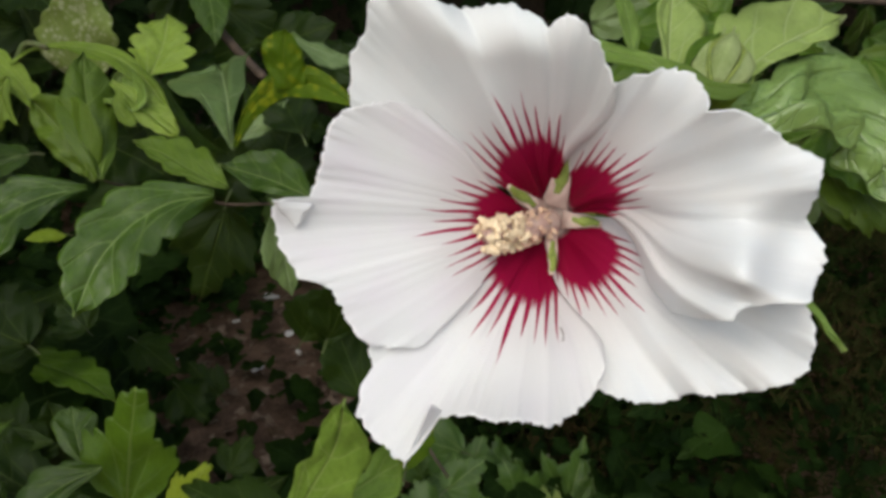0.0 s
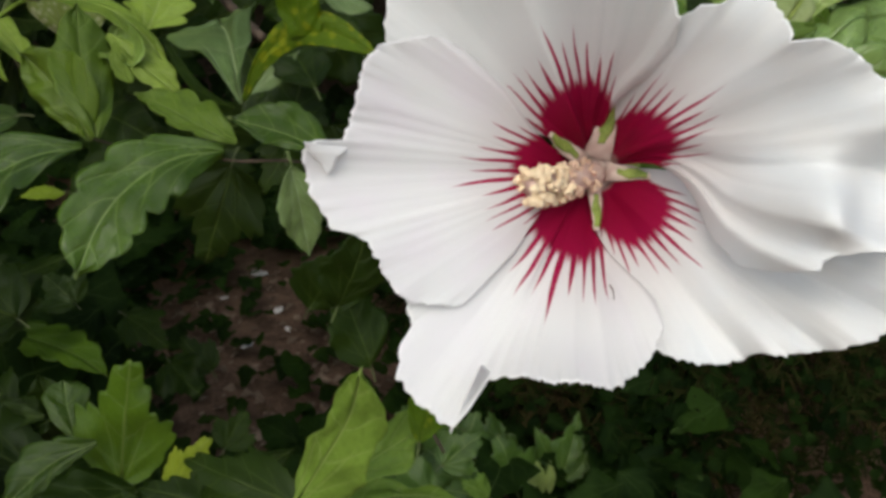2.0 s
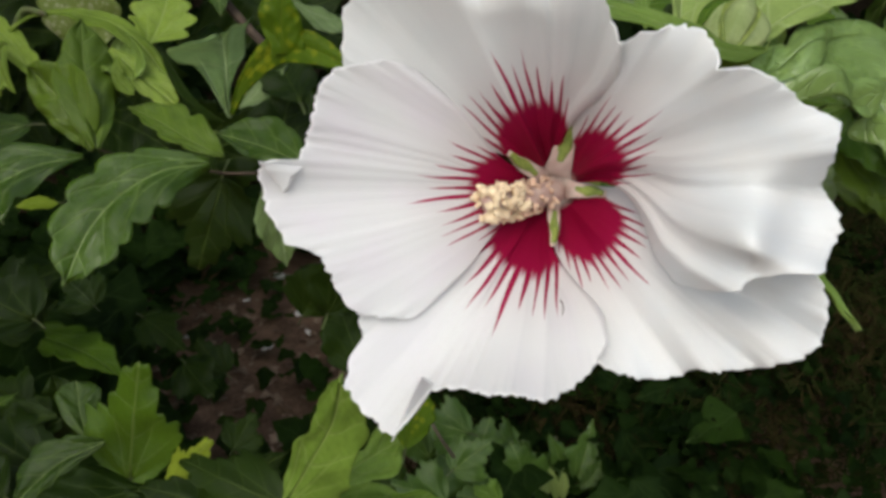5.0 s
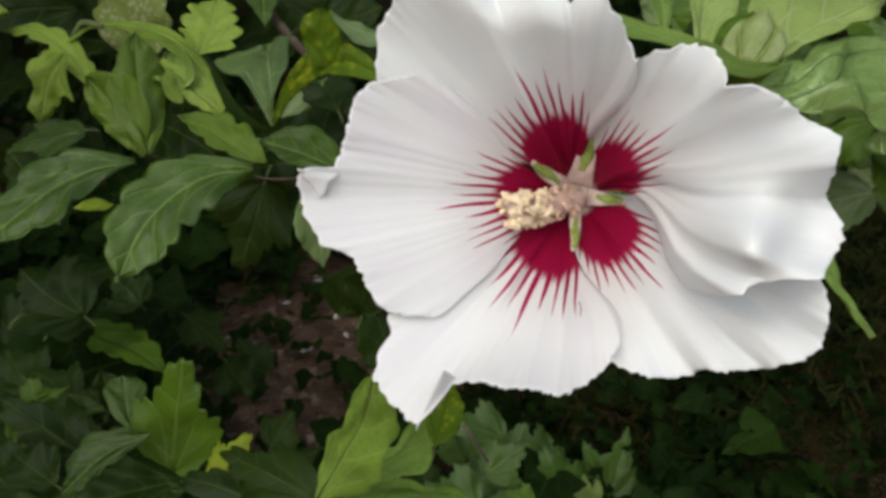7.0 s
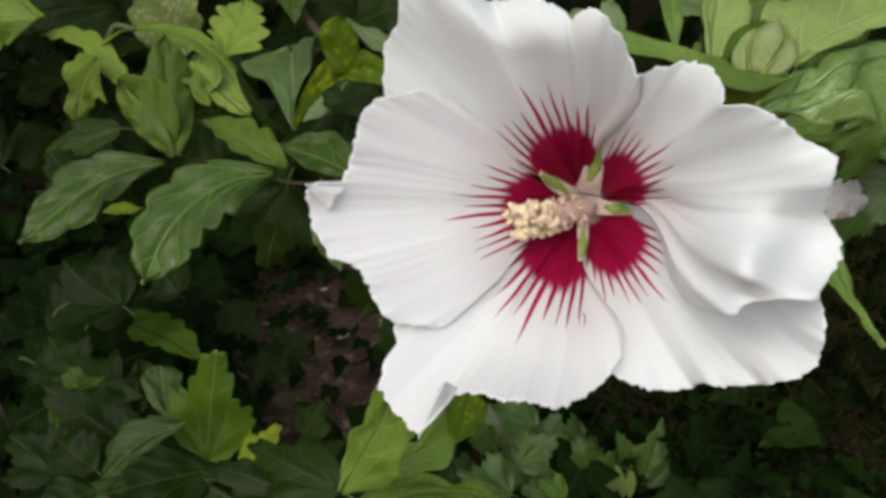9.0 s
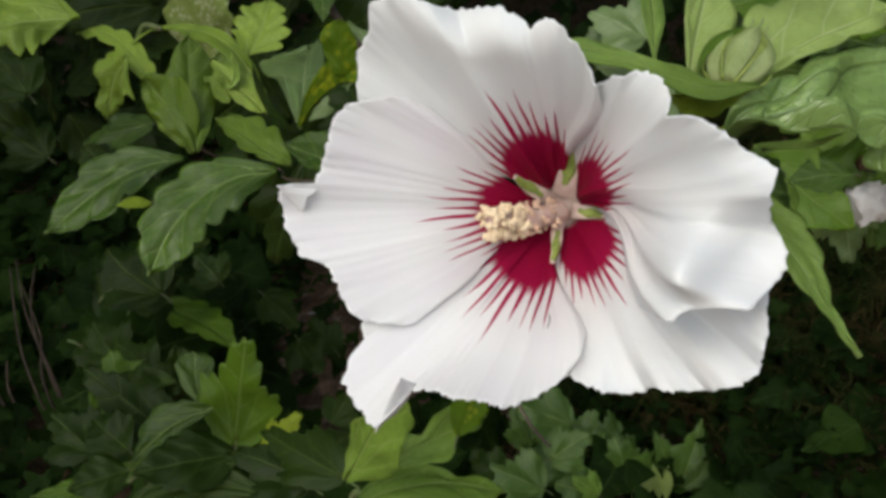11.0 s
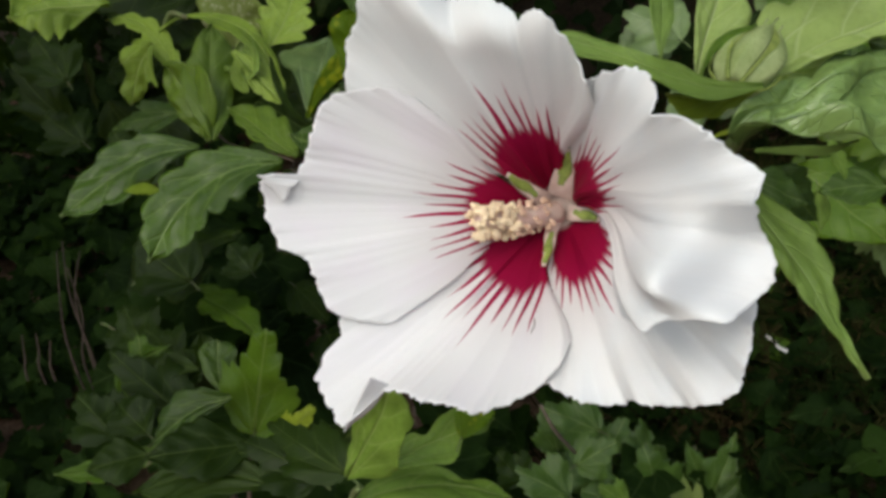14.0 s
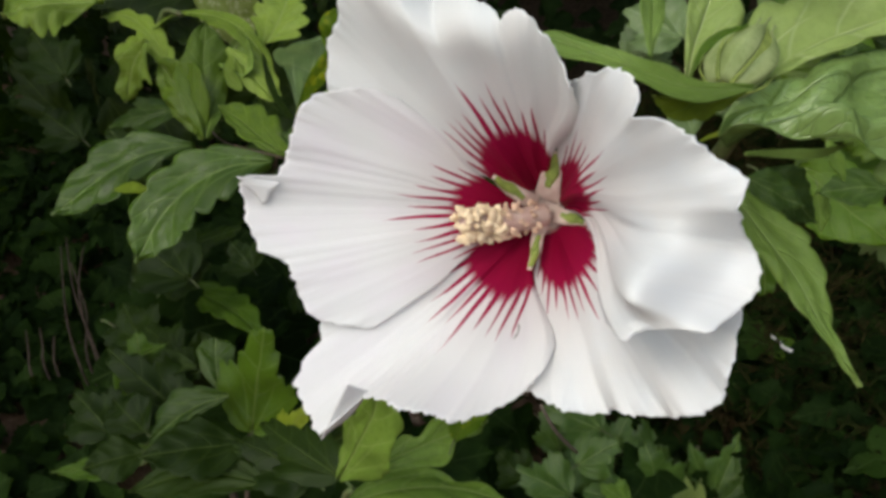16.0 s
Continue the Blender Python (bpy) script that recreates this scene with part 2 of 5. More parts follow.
# ---- building helpers ----
def mesh_of(name, verts, faces, mat, uvs=None, smooth=True):
    me = bpy.data.meshes.new(name)
    me.from_pydata([tuple(v) for v in verts], [], faces)
    if uvs is not None:
        lay = me.uv_layers.new(name="UVMap")
        for lp in me.loops:
            lay.data[lp.index].uv = uvs[lp.vertex_index]
    me.materials.append(mat)
    if smooth:
        me.polygons.foreach_set("use_smooth", [True] * len(me.polygons))
    me.update()
    return me


def child(name, me, parent, label="", m=None):
    ob = new(name, me)
    ob.parent = parent
    if parent.parent is None and parent.name != "hibiscus_flower":
        ob.matrix_parent_inverse = parent.matrix_basis.inverted()
    if m is not None:
        ob.matrix_basis = m
    return tagged(ob, label)


def tube(points, radii, sides=8, closed_end=True):
    """Vertices and faces of a round rod along points."""
    pts = [Vector(p) for p in points]
    verts, faces = [], []
    for i, p in enumerate(pts):
        d = (pts[min(i + 1, len(pts) - 1)] - pts[max(i - 1, 0)]).normalized()
        a = d.orthogonal().normalized() if i == 0 else (a - d * a.dot(d)).normalized()
        b = d.cross(a)
        for k in range(sides):
            w = 2 * math.pi * k / sides
            verts.append(p + (a * math.cos(w) + b * math.sin(w)) * radii[i])
    for i in range(len(pts) - 1):
        for k in range(sides):
            k2 = (k + 1) % sides
            faces.append((i * sides + k, i * sides + k2, (i + 1) * sides + k2, (i + 1) * sides + k))
    if closed_end:
        faces.append(tuple(reversed(range(sides))))
        faces.append(tuple(range((len(pts) - 1) * sides, len(pts) * sides)))
    return verts, faces


def bent(points, n=12):
    """A smooth line through the points."""
    pts = [Vector(p) for p in points]
    out = []
    for i in range(len(pts) - 1):
        p0, p1, p2, p3 = pts[max(i - 1, 0)], pts[i], pts[i + 1], pts[min(i + 2, len(pts) - 1)]
        for k in range(n):
            t = k / n
            out.append(0.5 * (2 * p1 + (p2 - p0) * t + (2 * p0 - 5 * p1 + 4 * p2 - p3) * t * t + (3 * p1 - p0 - 3 * p2 + p3) * t ** 3))
    return out + [pts[-1]]


def rod(name, points, r0, r1, mat, parent, label="", sides=8):
    pts = bent(points, 6)
    rad = [r0 + (r1 - r0) * i / (len(pts) - 1) for i in range(len(pts))]
    v, f = tube(pts, rad, sides)
    return child(name, mesh_of(name, v, f, mat), parent, label)


def thing(name, label, category, group="", m=None):
    ob = new(name)
    ob.empty_display_size = 0.01
    if m is not None:
        ob.matrix_basis = m
    return tagged(ob, label, category, group)


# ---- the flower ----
VIEW_DIST = 0.149          # from the heart to the camera place that the petal outlines are fitted to
# spread counts in pixels of that camera view
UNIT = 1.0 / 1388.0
HEART = pose(0.02206, 0.14227, 0.55608, 68.775, 0, 6.007)   # the heart of the flower, turned square to the camera at 7 s: x right, y up, z out of the cup


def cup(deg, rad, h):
    """A place in the cup: degrees round the heart, spread, height over the heart. Height runs along sight lines, to fit
    one camera view.
    """
    s = rad * UNIT * (VIEW_DIST - h)
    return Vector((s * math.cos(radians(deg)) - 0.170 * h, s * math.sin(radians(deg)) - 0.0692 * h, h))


def petal(rim, mid, claw, mat, label, ruffle=0.0012, waves=7, seed=0, folds=(), lo_slant=(0, 0), hi_slant=(0, 0)):
    """A petal from its rim: rows of degrees, spread, height, cup power, curl back. folds: (degrees, spread, width, length or lengths inward and outward, height)."""
    rim = sorted(rim)
    deg = np.array([p[0] for p in rim], float)
    cols = [np.array([p[i] for p in rim], float) for i in range(1, 5)]
    d0, d1 = deg[0], deg[-1]

    def height(base, rad):
        spread, high, power, curl = (float(np.interp(base, deg, c)) for c in cols)
        even = sum(float(np.interp(base + d, deg, cols[0])) for d in (-9, -6, -3, 0, 3, 6, 9)) / 7
        x = min(rad / spread, 1.05)
        h = high * max(0.0, (rad - 33) / (even - 33)) ** power
        if curl and x > 0.75:
            h -= curl * ((x - 0.75) / 0.25) ** 2.0
        h += ruffle * x ** 7 * math.sin(waves * radians(base) * 3 + seed * 2.0 + 1.5 * math.sin(base * 0.09 + seed))
        h += 0.00045 * x * x * noise.noise((base * 0.05, rad * 0.006, seed * 5.0))
        h += 0.00006 * x * x * noise.noise((base * 0.30, rad * 0.004, seed * 9.0))
        h += 0.0011 * x ** 20 * noise.noise((base * 0.8, seed * 4.0, 2.0))
        for fd, fr, fw, fl, fh in folds:
            fl = (fl[0] if rad < fr else fl[1]) if isinstance(fl, tuple) else fl
            h += fh * math.exp(-((base - fd) / fw) ** 2 - ((rad - fr) / fl) ** 2)
        return h

    n, m = 110, 64
    verts, uvs, faces = [], [], []
    for i in range(n + 1):
        s = i / n
        base = d0 + (d1 - d0) * s
        jag = noise.noise((base * 0.35, seed * 7.1, 0.0)) * 6.0 + noise.noise((base * 0.9, seed * 3.3, 4.0)) * 7.0 + noise.noise((base * 2.3, seed, 9.0)) * 4.5
        rmax = float(np.interp(base, deg, cols[0])) + jag
        for j in range(m + 1):
            rad = 34 + (rmax - 34) * j / m
            # the claw narrows towards the heart
            k = min(1.0, max(0.0, (rad - 62) / 150.0))
            k = k * k * (3 - 2 * k)
            narrow = claw[1] / (d1 - mid) if base > mid else claw[0] / (mid - d0)
            a = mid + (base - mid) * (narrow + (1 - narrow) * k)
            a += (lo_slant[0] * max(0.0, 1 - rad / lo_slant[1]) * (1 - s) ** 1.5 if lo_slant[1] else 0)
            a += (hi_slant[0] * max(0.0, 1 - rad / hi_slant[1]) * s ** 1.5 if hi_slant[1] else 0)
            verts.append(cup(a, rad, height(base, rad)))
            uvs.append(((a - mid) / 10.0, rad / 100.0))
    for i in range(n):
        for j in range(m):
            q = i * (m + 1) + j
            faces.append((q, q + m + 1, q + m + 2, q + 1))
    ob = child("petal", mesh_of("petal", verts, faces, mat, uvs), flower, label)
    sol = ob.modifiers.new("thickness", "SOLIDIFY")
    sol.thickness, sol.offset = 0.00025, 0.0
    return height


flower = thing("hibiscus_flower", "open white rose-of-sharon flower with crimson eye and cream stamens", "flower", m=HEART)
W1 = petal_material("petal_white_a", 1.30, 1.25, 1.75, (0.885, 0.85, 0.88))
W2 = petal_material("petal_white_b", 1.34, 1.2, 1.70, (0.86, 0.88, 0.87))
W3 = petal_material("petal_white_c", 1.30, 1.00, 1.75, (0.86, 0.885, 0.90))
W5 = petal_material("petal_white_e", 1.15, 1.00, 1.75, (0.86, 0.885, 0.90))
W4 = petal_material("petal_white_d", 1.44, 1.35, 1.58, (0.88, 0.865, 0.88))

petal([(58, 190, .0224, 1.0, 0), (62, 228, .0265, 1.0, 0), (66, 262, .0298, 1.0, 0), (72, 289, .0325, 1.0, 0), (76.6, 324, .0355, 1.0, .002), (84.8, 363, .038, .9, .005), (90, 352, .039, .9, .004),
       (92, 339, .039, .9, .004), (94, 358, .040, .9, .007), (102, 391, .039, .9, .010), (113, 403, .036, .7, .010), (118, 440, .034, .55, .004),
       (124, 492, .031, .55, .002), (130, 500, .027, .55, 0), (134, 467, .0245, .55, 0), (140, 459, .0225, .6, 0), (148, 414, .020, .6, 0), (156, 380, .017, .6, 0)],
      113, (33, 33), W2, "broad white petal with reflexed rim and crimson base", seed=1, ruffle=0.0006)
petal([(-40, 258, .0322, .62, 0), (-38.7, 270, .0340, .63, 0), (-32.3, 336, .0440, .72, 0), (-26, 354, .0446, .72, 0), (-22, 400, .0452, .69, 0), (-19.2, 454, .0460, .66, 0), (-10, 478, .0400, .57, 0),
       (-5, 470, .0395, .54, 0), (-2.5, 450, .0395, .52, 0), (-1, 441, .0405, .52, 0), (2, 446, .0440, .53, 0), (6.8, 463, .047, .55, 0), (12.3, 478, .048, .55, .002), (18, 432, .048, .57, .002), (27, 394, .0475, .61, .002),
       (32, 366, .0475, .66, .001), (36, 328, .0472, .71, 0), (39.5, 346, .0455, .77, .003), (45, 354, .043, .85, .004), (51, 343, .040, .90, .004), (57, 311, .037, .94, .002), (66, 262, .0289, 1.05, 0), (80, 225, .0226, 1.1, 0)],
      33, (38, 38), W5, "white petal with a folded lower lobe", seed=2, ruffle=0.0005, waves=9, folds=[(0, 415, 4.0, 60, -.0012), (-13, 316, 12.5, (105, 70), .0155)], lo_slant=(18, 250))
petal([(-98, 285, .022, 1.3, 0), (-90, 292, .0245, 1.28, 0), (-77.6, 304, .0272, 1.2, 0), (-69.4, 342, .0287, 1.08, .001), (-61, 371, .031, .98, .003), (-54.6, 380, .034, .90, .002),
       (-49, 411, .0372, .85, .002), (-41, 464, .041, .82, .002), (-34, 507, .043, .82, .001), (-29, 508, .0435, .85, 0), (-23.6, 488, .042, .85, 0), (-18, 450, .0365, .85, 0), (-8, 400, .0285, .85, 0)],
      -50, (40, 50), W3, "white petal with fluted lower rim", seed=3, ruffle=0.0005, waves=17, folds=[(-31, 440, 3.5, 120, -.002), (-37, 430, 2.0, 120, .0010), (-44, 400, 2.2, 120, -.0011), (-51, 370, 2.4, 110, .0008), (-58, 330, 2.4, 100, -.0010), (-66, 300, 2.6, 90, .0007)])
petal([(-152, 380, .0225, .76, 0), (-145.7, 402, .0242, .80, 0), (-143, 409, .0250, .82, 0), (-141, 451, .026, .84, 0), (-138, 485, .027, .86, 0), (-132, 492, .029, .90, 0), (-127, 497, .031, .94, 0),
       (-124.3, 500, .032, .97, 0), (-123.2, 400, .0338, 1.12, -.001), (-117, 371, .0356, 1.2, -.002), (-104.6, 356, .038, 1.25, -.001), (-95, 356, .037, 1.25, 0), (-84.7, 327, .0315, 1.25, 0),
       (-79.6, 305, .0282, 1.25, 0), (-73, 268, .0250, 1.25, 0), (-70.5, 237, .0216, 1.25, 0)],
      -118, (31, 31), W4, "white petal with torn and folded tip", seed=4, ruffle=0.0003, hi_slant=(-14, 230))
tip_height = petal([(140, 300, .0195, .75, 0), (142.5, 347, .022, .75, 0), (148, 388, .0225, .75, 0), (152, 418, .023, .75, 0), (156.7, 430, .0235, .75, 0), (163, 423, .0238, .75, 0), (169, 423, .024, .75, 0), (173.6, 432, .0245, .75, 0),
       (174.6, 490, .0245, .75, -.001), (179.4, 493, .024, .75, 0), (184.8, 477, .0245, .75, 0), (191.4, 462, .025, .75, 0), (193.2, 424, .0255, .75, 0), (199.6, 403, .0254, .75, 0), (208.8, 405, .0246, .75, 0),
       (213.3, 383, .0237, .75, 0), (217.5, 353, .0226, .77, .0), (222, 320, .0212, .78, 0)],
      183, (29, 29), W1, "wide white petal with frilled rim and crimson base", seed=5, ruffle=0.0002, waves=12)

# the torn tip of the lower petal turns away and shows its shaded back
vs, fs, uvs = [], [], []
for i in range(17):
    t = i / 16
    hinge_deg, hinge_rad = -127.0 + 3.0 * t, 388 + 116 * t
    edge_deg, edge_rad = -123.2 + 0.5 * math.sin(3 * t) - 1.4 * t * t, 386 + 100 * t
    for j in range(13):
        u = j / 12
        dg = hinge_deg + (edge_deg - hinge_deg) * u
        rad = hinge_rad + (edge_rad - hinge_rad) * u + 3 * noise.noise((t * 7, u * 3, 5)) * u
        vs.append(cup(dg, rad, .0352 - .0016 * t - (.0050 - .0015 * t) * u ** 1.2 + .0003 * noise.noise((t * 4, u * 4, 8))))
        uvs.append(((dg + 118) / 10.0, rad / 100.0))
for i in range(16):
    for j in range(12):
        q = i * 13 + j
        fs.append((q, q + 13, q + 14, q + 1))
ob = child("petal_flap", mesh_of("petal_flap", vs, fs, W4, uvs), flower, "torn flap of a white petal folded back")
ob.modifiers.new("thickness", "SOLIDIFY").thickness = 0.0002

# the torn tip of the wide petal turns over
vs, fs, uvs, rows = [], [], [], []
for i in range(13):
    rows.append(len(vs))
    for j in range(i + 1):
        u, w = i / 12, (j / i if i else 0.0)
        dg = 174.7 + u * (0.5 * (1 - w) + 6.0 * w)
        rad = 496 + u * (-70 * (1 - w) - 44 * w) + 3 * math.sin(9 * w + 4 * u)
        lift = 0.0003 + 0.0007 * u * math.sin(math.pi * min(1, 0.15 + 0.85 * w)) + 0.0005 * w * u
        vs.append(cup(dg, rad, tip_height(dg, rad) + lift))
        uvs.append(((dg - 183) / 10.0, rad / 100.0))
for i in range(12):
    for j in range(i + 1):
        p, q = rows[i] + j, rows[i + 1] + j
        fs.append((p, q, q + 1))
        if j < i:
            fs.append((p, q + 1, p + 1))
ob = child("petal_tip", mesh_of("petal_tip", vs, fs, W1, uvs), flower, "small turned-over white petal tip")
ob.modifiers.new("thickness", "SOLIDIFY").thickness = 0.0002

# green calyx seen between the claws
SLOTS = (76, 144, -8, -92, 214)
vs, fs = [], []
for i in range(8):
    for k in range(48):
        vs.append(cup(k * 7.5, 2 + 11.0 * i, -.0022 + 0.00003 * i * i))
for i in range(7):
    for k in range(48):
        k2 = (k + 1) % 48
        fs.append((i * 48 + k, i * 48 + k2, (i + 1) * 48 + k2, (i + 1) * 48 + k))
child("calyx", mesh_of("calyx", vs, fs, SEPAL), flower, "green calyx cup behind the petals")
for k, dg in enumerate(SLOTS):
    close, far = ((44, 104), (38, 92), (36, 82), (42, 94), (52, 78))[k]
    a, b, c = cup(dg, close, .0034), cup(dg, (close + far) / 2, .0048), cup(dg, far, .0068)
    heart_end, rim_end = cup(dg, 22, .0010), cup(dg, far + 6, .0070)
    side = Vector((-math.sin(radians(dg)), math.cos(radians(dg)), 0))
    # pale downy margins, then the green sepal in the slot
    for name, mat, wide, lift, lab in (("claw_margin", HAIRY, 0.0013, 0.0, "pale downy margin of the petal claws"), ("sepal", SEPAL, 0.00080, 0.0003, "green sepal seen between the petal claws")):
        vs, fs = [], []
        line = bent((heart_end, a, b, rim_end) if name == "claw_margin" else (a, b, c), 7)
        for i, p in enumerate(line):
            t = i / (len(line) - 1)
            w = wide * (1.40, 0.9, 0.9, 0.65, 0.7)[k] * (min(1, (1.02 - t) * 3.0) ** 0.7 * (0.95 + 0.75 * (1 - t) ** 3) if name == "claw_margin" else math.sin(math.pi * min(1, t * 0.93 + 0.07)) ** 0.7 + 0.02)
            for q in range(-4, 5):
                s = q / 4
                vs.append(p + side * w * s + Vector((0, 0, lift - 0.0003 * s * s + 0.00015 * math.sin(9 * t + q))))
        for i in range(len(line) - 1):
            for q in range(8):
                o = i * 9 + q
                fs.append((o, o + 1, o + 10, o + 9))
        ob = child(name, mesh_of(name, vs, fs, mat), flower, lab)
        ob.modifiers.new("thickness", "SOLIDIFY").thickness = 0.0004
# pale heart of the cup
vs, fs = [], []
for i in range(9):
    for k in range(60):
        dg = k * 6.0
        rr = 4 + i * 5.2
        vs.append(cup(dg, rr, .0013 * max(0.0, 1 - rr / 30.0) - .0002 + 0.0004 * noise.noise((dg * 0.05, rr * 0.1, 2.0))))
for i in range(8):
    for k in range(60):
        k2 = (k + 1) % 60
        fs.append((i * 60 + k, i * 60 + k2, (i + 1) * 60 + k2, (i + 1) * 60 + k))
child("petal_base", mesh_of("petal_base", vs, fs, HAIRY), flower, "pale downy heart of the flower")
# the column of stamens leans to the flower's left
c0, c1, c2, c3 = Vector((-.0002, -.0008, .001)), Vector((-.0050, -.0022, .0055)), Vector((-.0093, -.0028, .0084)), Vector((-.0135, -.0037, .0109))
column = rod("stamen_column", (c0, c1, c2, c3), 0.0022, 0.0015, COLUMN, flower, "pale pink fleshy stamen column", 14)
rng = random.Random(4)
ax = (c3 - c1).normalized()
ea = ax.orthogonal().normalized()
eb = ax.cross(ea)
line = bent((c0, c1, c2, c3), 20)
for k in range(230):
    t = 0.10 + 0.90 * (k / 229.0) ** 0.80
    p = line[min(len(line) - 1, int(t * (len(line) - 1)))]
    w = rng.uniform(0, 2 * math.pi)
    out = ea * math.cos(w) + eb * math.sin(w)
    if 0.62 < t < 0.86 and out.z > 0.90:
        continue
    low = t < 0.52
    reach = rng.uniform(0.0022, 0.0030) if low else rng.uniform(0.0014, 0.0032)
    tip = p + out * reach + ax * rng.uniform(-0.0003, 0.0010)
    rod("filament", (p, p + out * reach * 0.6, tip), 0.00012, 0.0001, COLUMN, column, "", 5)
    bm = bmesh.new()
    bmesh.ops.create_icosphere(bm, subdivisions=2, radius=(0.00046 if low else 0.00070) * rng.uniform(0.75, 1.2))
    for v in bm.verts:
        v.co *= 1 + 0.75 * noise.noise(v.co * 2300 + Vector((k, 0, 0)))
        v.co.x *= 1.3
        v.co.z *= 0.8
    me = bpy.data.meshes.new("anther")
    bm.to_mesh(me)
    bm.free()
    me.materials.append(ORANGE if low else POLLEN)
    me.polygons.foreach_set("use_smooth", [True] * len(me.polygons))
    child("anther", me, column, "", Matrix.Translation(tip) @ Euler((rng.uniform(0, 6), rng.uniform(0, 6), rng.uniform(0, 6))).to_matrix().to_4x4())
# a tiny brown fleck lies on the lower petal
rod("fleck", (cup(-88.6, 190, .0158), cup(-87.4, 202, .0172), cup(-88.2, 214, .0188)), 0.00011, 0.00007, DRYLEAF, flower, "tiny dry brown fleck on the petal", 5)


# ---- leaves ----
PROFILES = {
    "ovate": ((0, .06, .2, .4, .6, .8, .93, 1), (.05, .42, .86, 1, .80, .44, .17, 0)),
    "lobed": ((0, .07, .18, .30, .40, .47, .53, .62, .70, .80, .91, 1), (.06, .30, .66, .92, 1, .86, .58, .52, .55, .46, .24, 0)),
}


def leaf_data(kind, length, width, curl, fold, seed, sway=None, bulge=0.03, n=44, m=7):
    """Mesh data of a leaf that grows along +y from its stalk, its upper face to +z."""
    pv, pw = PROFILES[kind]
    verts, uvs, faces = [], [], []
    if sway is None:
        sway = noise.noise((seed * 1.7, 3.1, 0)) * 0.10
    teeth = 5.5 if kind == "ovate" else 7.5
    deep = 0.11 if kind == "ovate" else 0.15
    for i in range(n + 1):
        v = i / n
        w = sum(float(np.interp(v + d, pv, pw)) * k for d, k in ((-.025, .25), (0, .5), (.025, .25))) * (1 if 0 < v < 1 else 0.1)
        for j in range(-m, m + 1):
            s = j / m
            edge = abs(s) ** 2.5
            # rounded teeth that lean to the tip
            ph = (v * teeth + 0.13 * seed + (0.35 if j > 0 else 0)) % 1.0
            tooth = deep * (math.sin(math.pi * ph ** 1.4) - 0.6) * edge * min(1, max(0, (v - 0.16) * 6)) * min(1, (1.02 - v) * 5)
            x = s * width * (w + tooth * (0.35 + 0.65 * w)) * (1 + 0.12 * noise.noise((v * 3, seed * 2.3, s)))
            y = length * (v + 0.06 * edge * w)
            z = fold * abs(x) * (1 - 0.5 * v) - 0.35 * abs(fold) * x * x / max(width, 1e-5)
            x += sway * length * math.sin(math.pi * v)
            z += 0.06 * width * math.sin(v * 14 + seed + (2 if j > 0 else 0)) * abs(s)
            z += 0.12 * width * noise.noise((v * 4, s * 1.5, seed * 3.7))
            # blade bulges between the side veins
            z += bulge * width * math.sin(2 * math.pi * (4.3 * (v - 0.36 * abs(s * w) ** 1.25))) * min(1, abs(s) * 3)
            z -= 0.03 * width * (1 - min(1, abs(s) * 7))
            if abs(curl) > 1e-3:
                a = curl * y / length
                rr = length / curl
                y, z = (rr + z) * math.sin(a), (rr + z) * math.cos(a) - rr
            verts.append((x, y, z))
            uvs.append((s * w, v))
    c = 2 * m + 1
    for i in range(n):
        for j in range(2 * m):
            q = i * c + j
            faces.append((q, q + 1, q + c + 1, q + c))
    return verts, faces, uvs


FAN = ((0, 6, 12, 18, 24, 29, 35, 42, 49, 57, 66, 78, 92), (1, .95, .84, .73, .66, .64, .68, .73, .68, .55, .42, .28, .12))


def lobed_data(length, width, curl, fold, seed, sway=None, n=13, m=46):
    """A three-lobed leaf with rounded teeth, as a fan of rays from its stalk."""
    verts, uvs, faces = [], [], []
    if sway is None:
        sway = noise.noise((seed * 1.7, 3.1, 0)) * 0.12
    wide = width / (0.50 * length)
    for j in range(-m, m + 1):
        ang = 92.0 * j / m
        lop = 1 + 0.10 * noise.noise((seed * 1.3, 1.0 if j > 0 else 5.0, abs(ang) * 0.02))
        reach = float(np.interp(abs(ang) * lop, FAN[0], FAN[1]))
        ph = (abs(ang) / 11.5 + 0.17 * seed + (0.4 if j > 0 else 0)) % 1.0
        reach *= 1 + 0.13 * (math.sin(math.pi * ph ** 1.3) - 0.55) * min(1, abs(ang) / 7)
        for i in range(n + 1):
            rho = (i / n) ** 0.8 * reach
            x, y = rho * math.sin(radians(ang)) * wide * length, rho * math.cos(radians(ang)) * length
            v, q = y / length, abs(x) / max(width, 1e-5)
            z = fold * abs(x) * (1 - 0.4 * v) - 0.3 * abs(fold) * x * x / max(width, 1e-5)
            z += 0.10 * width * math.sin(v * 9 + seed + (2 if j > 0 else 0)) * q
            z += 0.14 * width * noise.noise((v * 3.5, q * 1.5 + (3 if j > 0 else 0), seed * 3.7))
            z += 0.035 * width * math.cos(math.radians(ang) * 8.57) * min(1, rho * 3)
            x += sway * length * math.sin(math.pi * min(1, v))
            if abs(curl) > 1e-3:
                a = curl * y / length
                rr = length / curl
                y, z = (rr + z) * math.sin(a), (rr + z) * math.cos(a) - rr
            verts.append((x, y, z))
            uvs.append((rho * math.sin(radians(ang)) * 2.0, v))
    c = n + 1
    for j in range(2 * m):
        for i in range(n):
            q = j * c + i
            faces.append((q, q + 1, q + c + 1, q + c) if i else (q, q + 1, q + c + 1))
    faces = [tuple(reversed(f)) for f in faces]
    return verts, faces, uvs


leaf_count = [0]


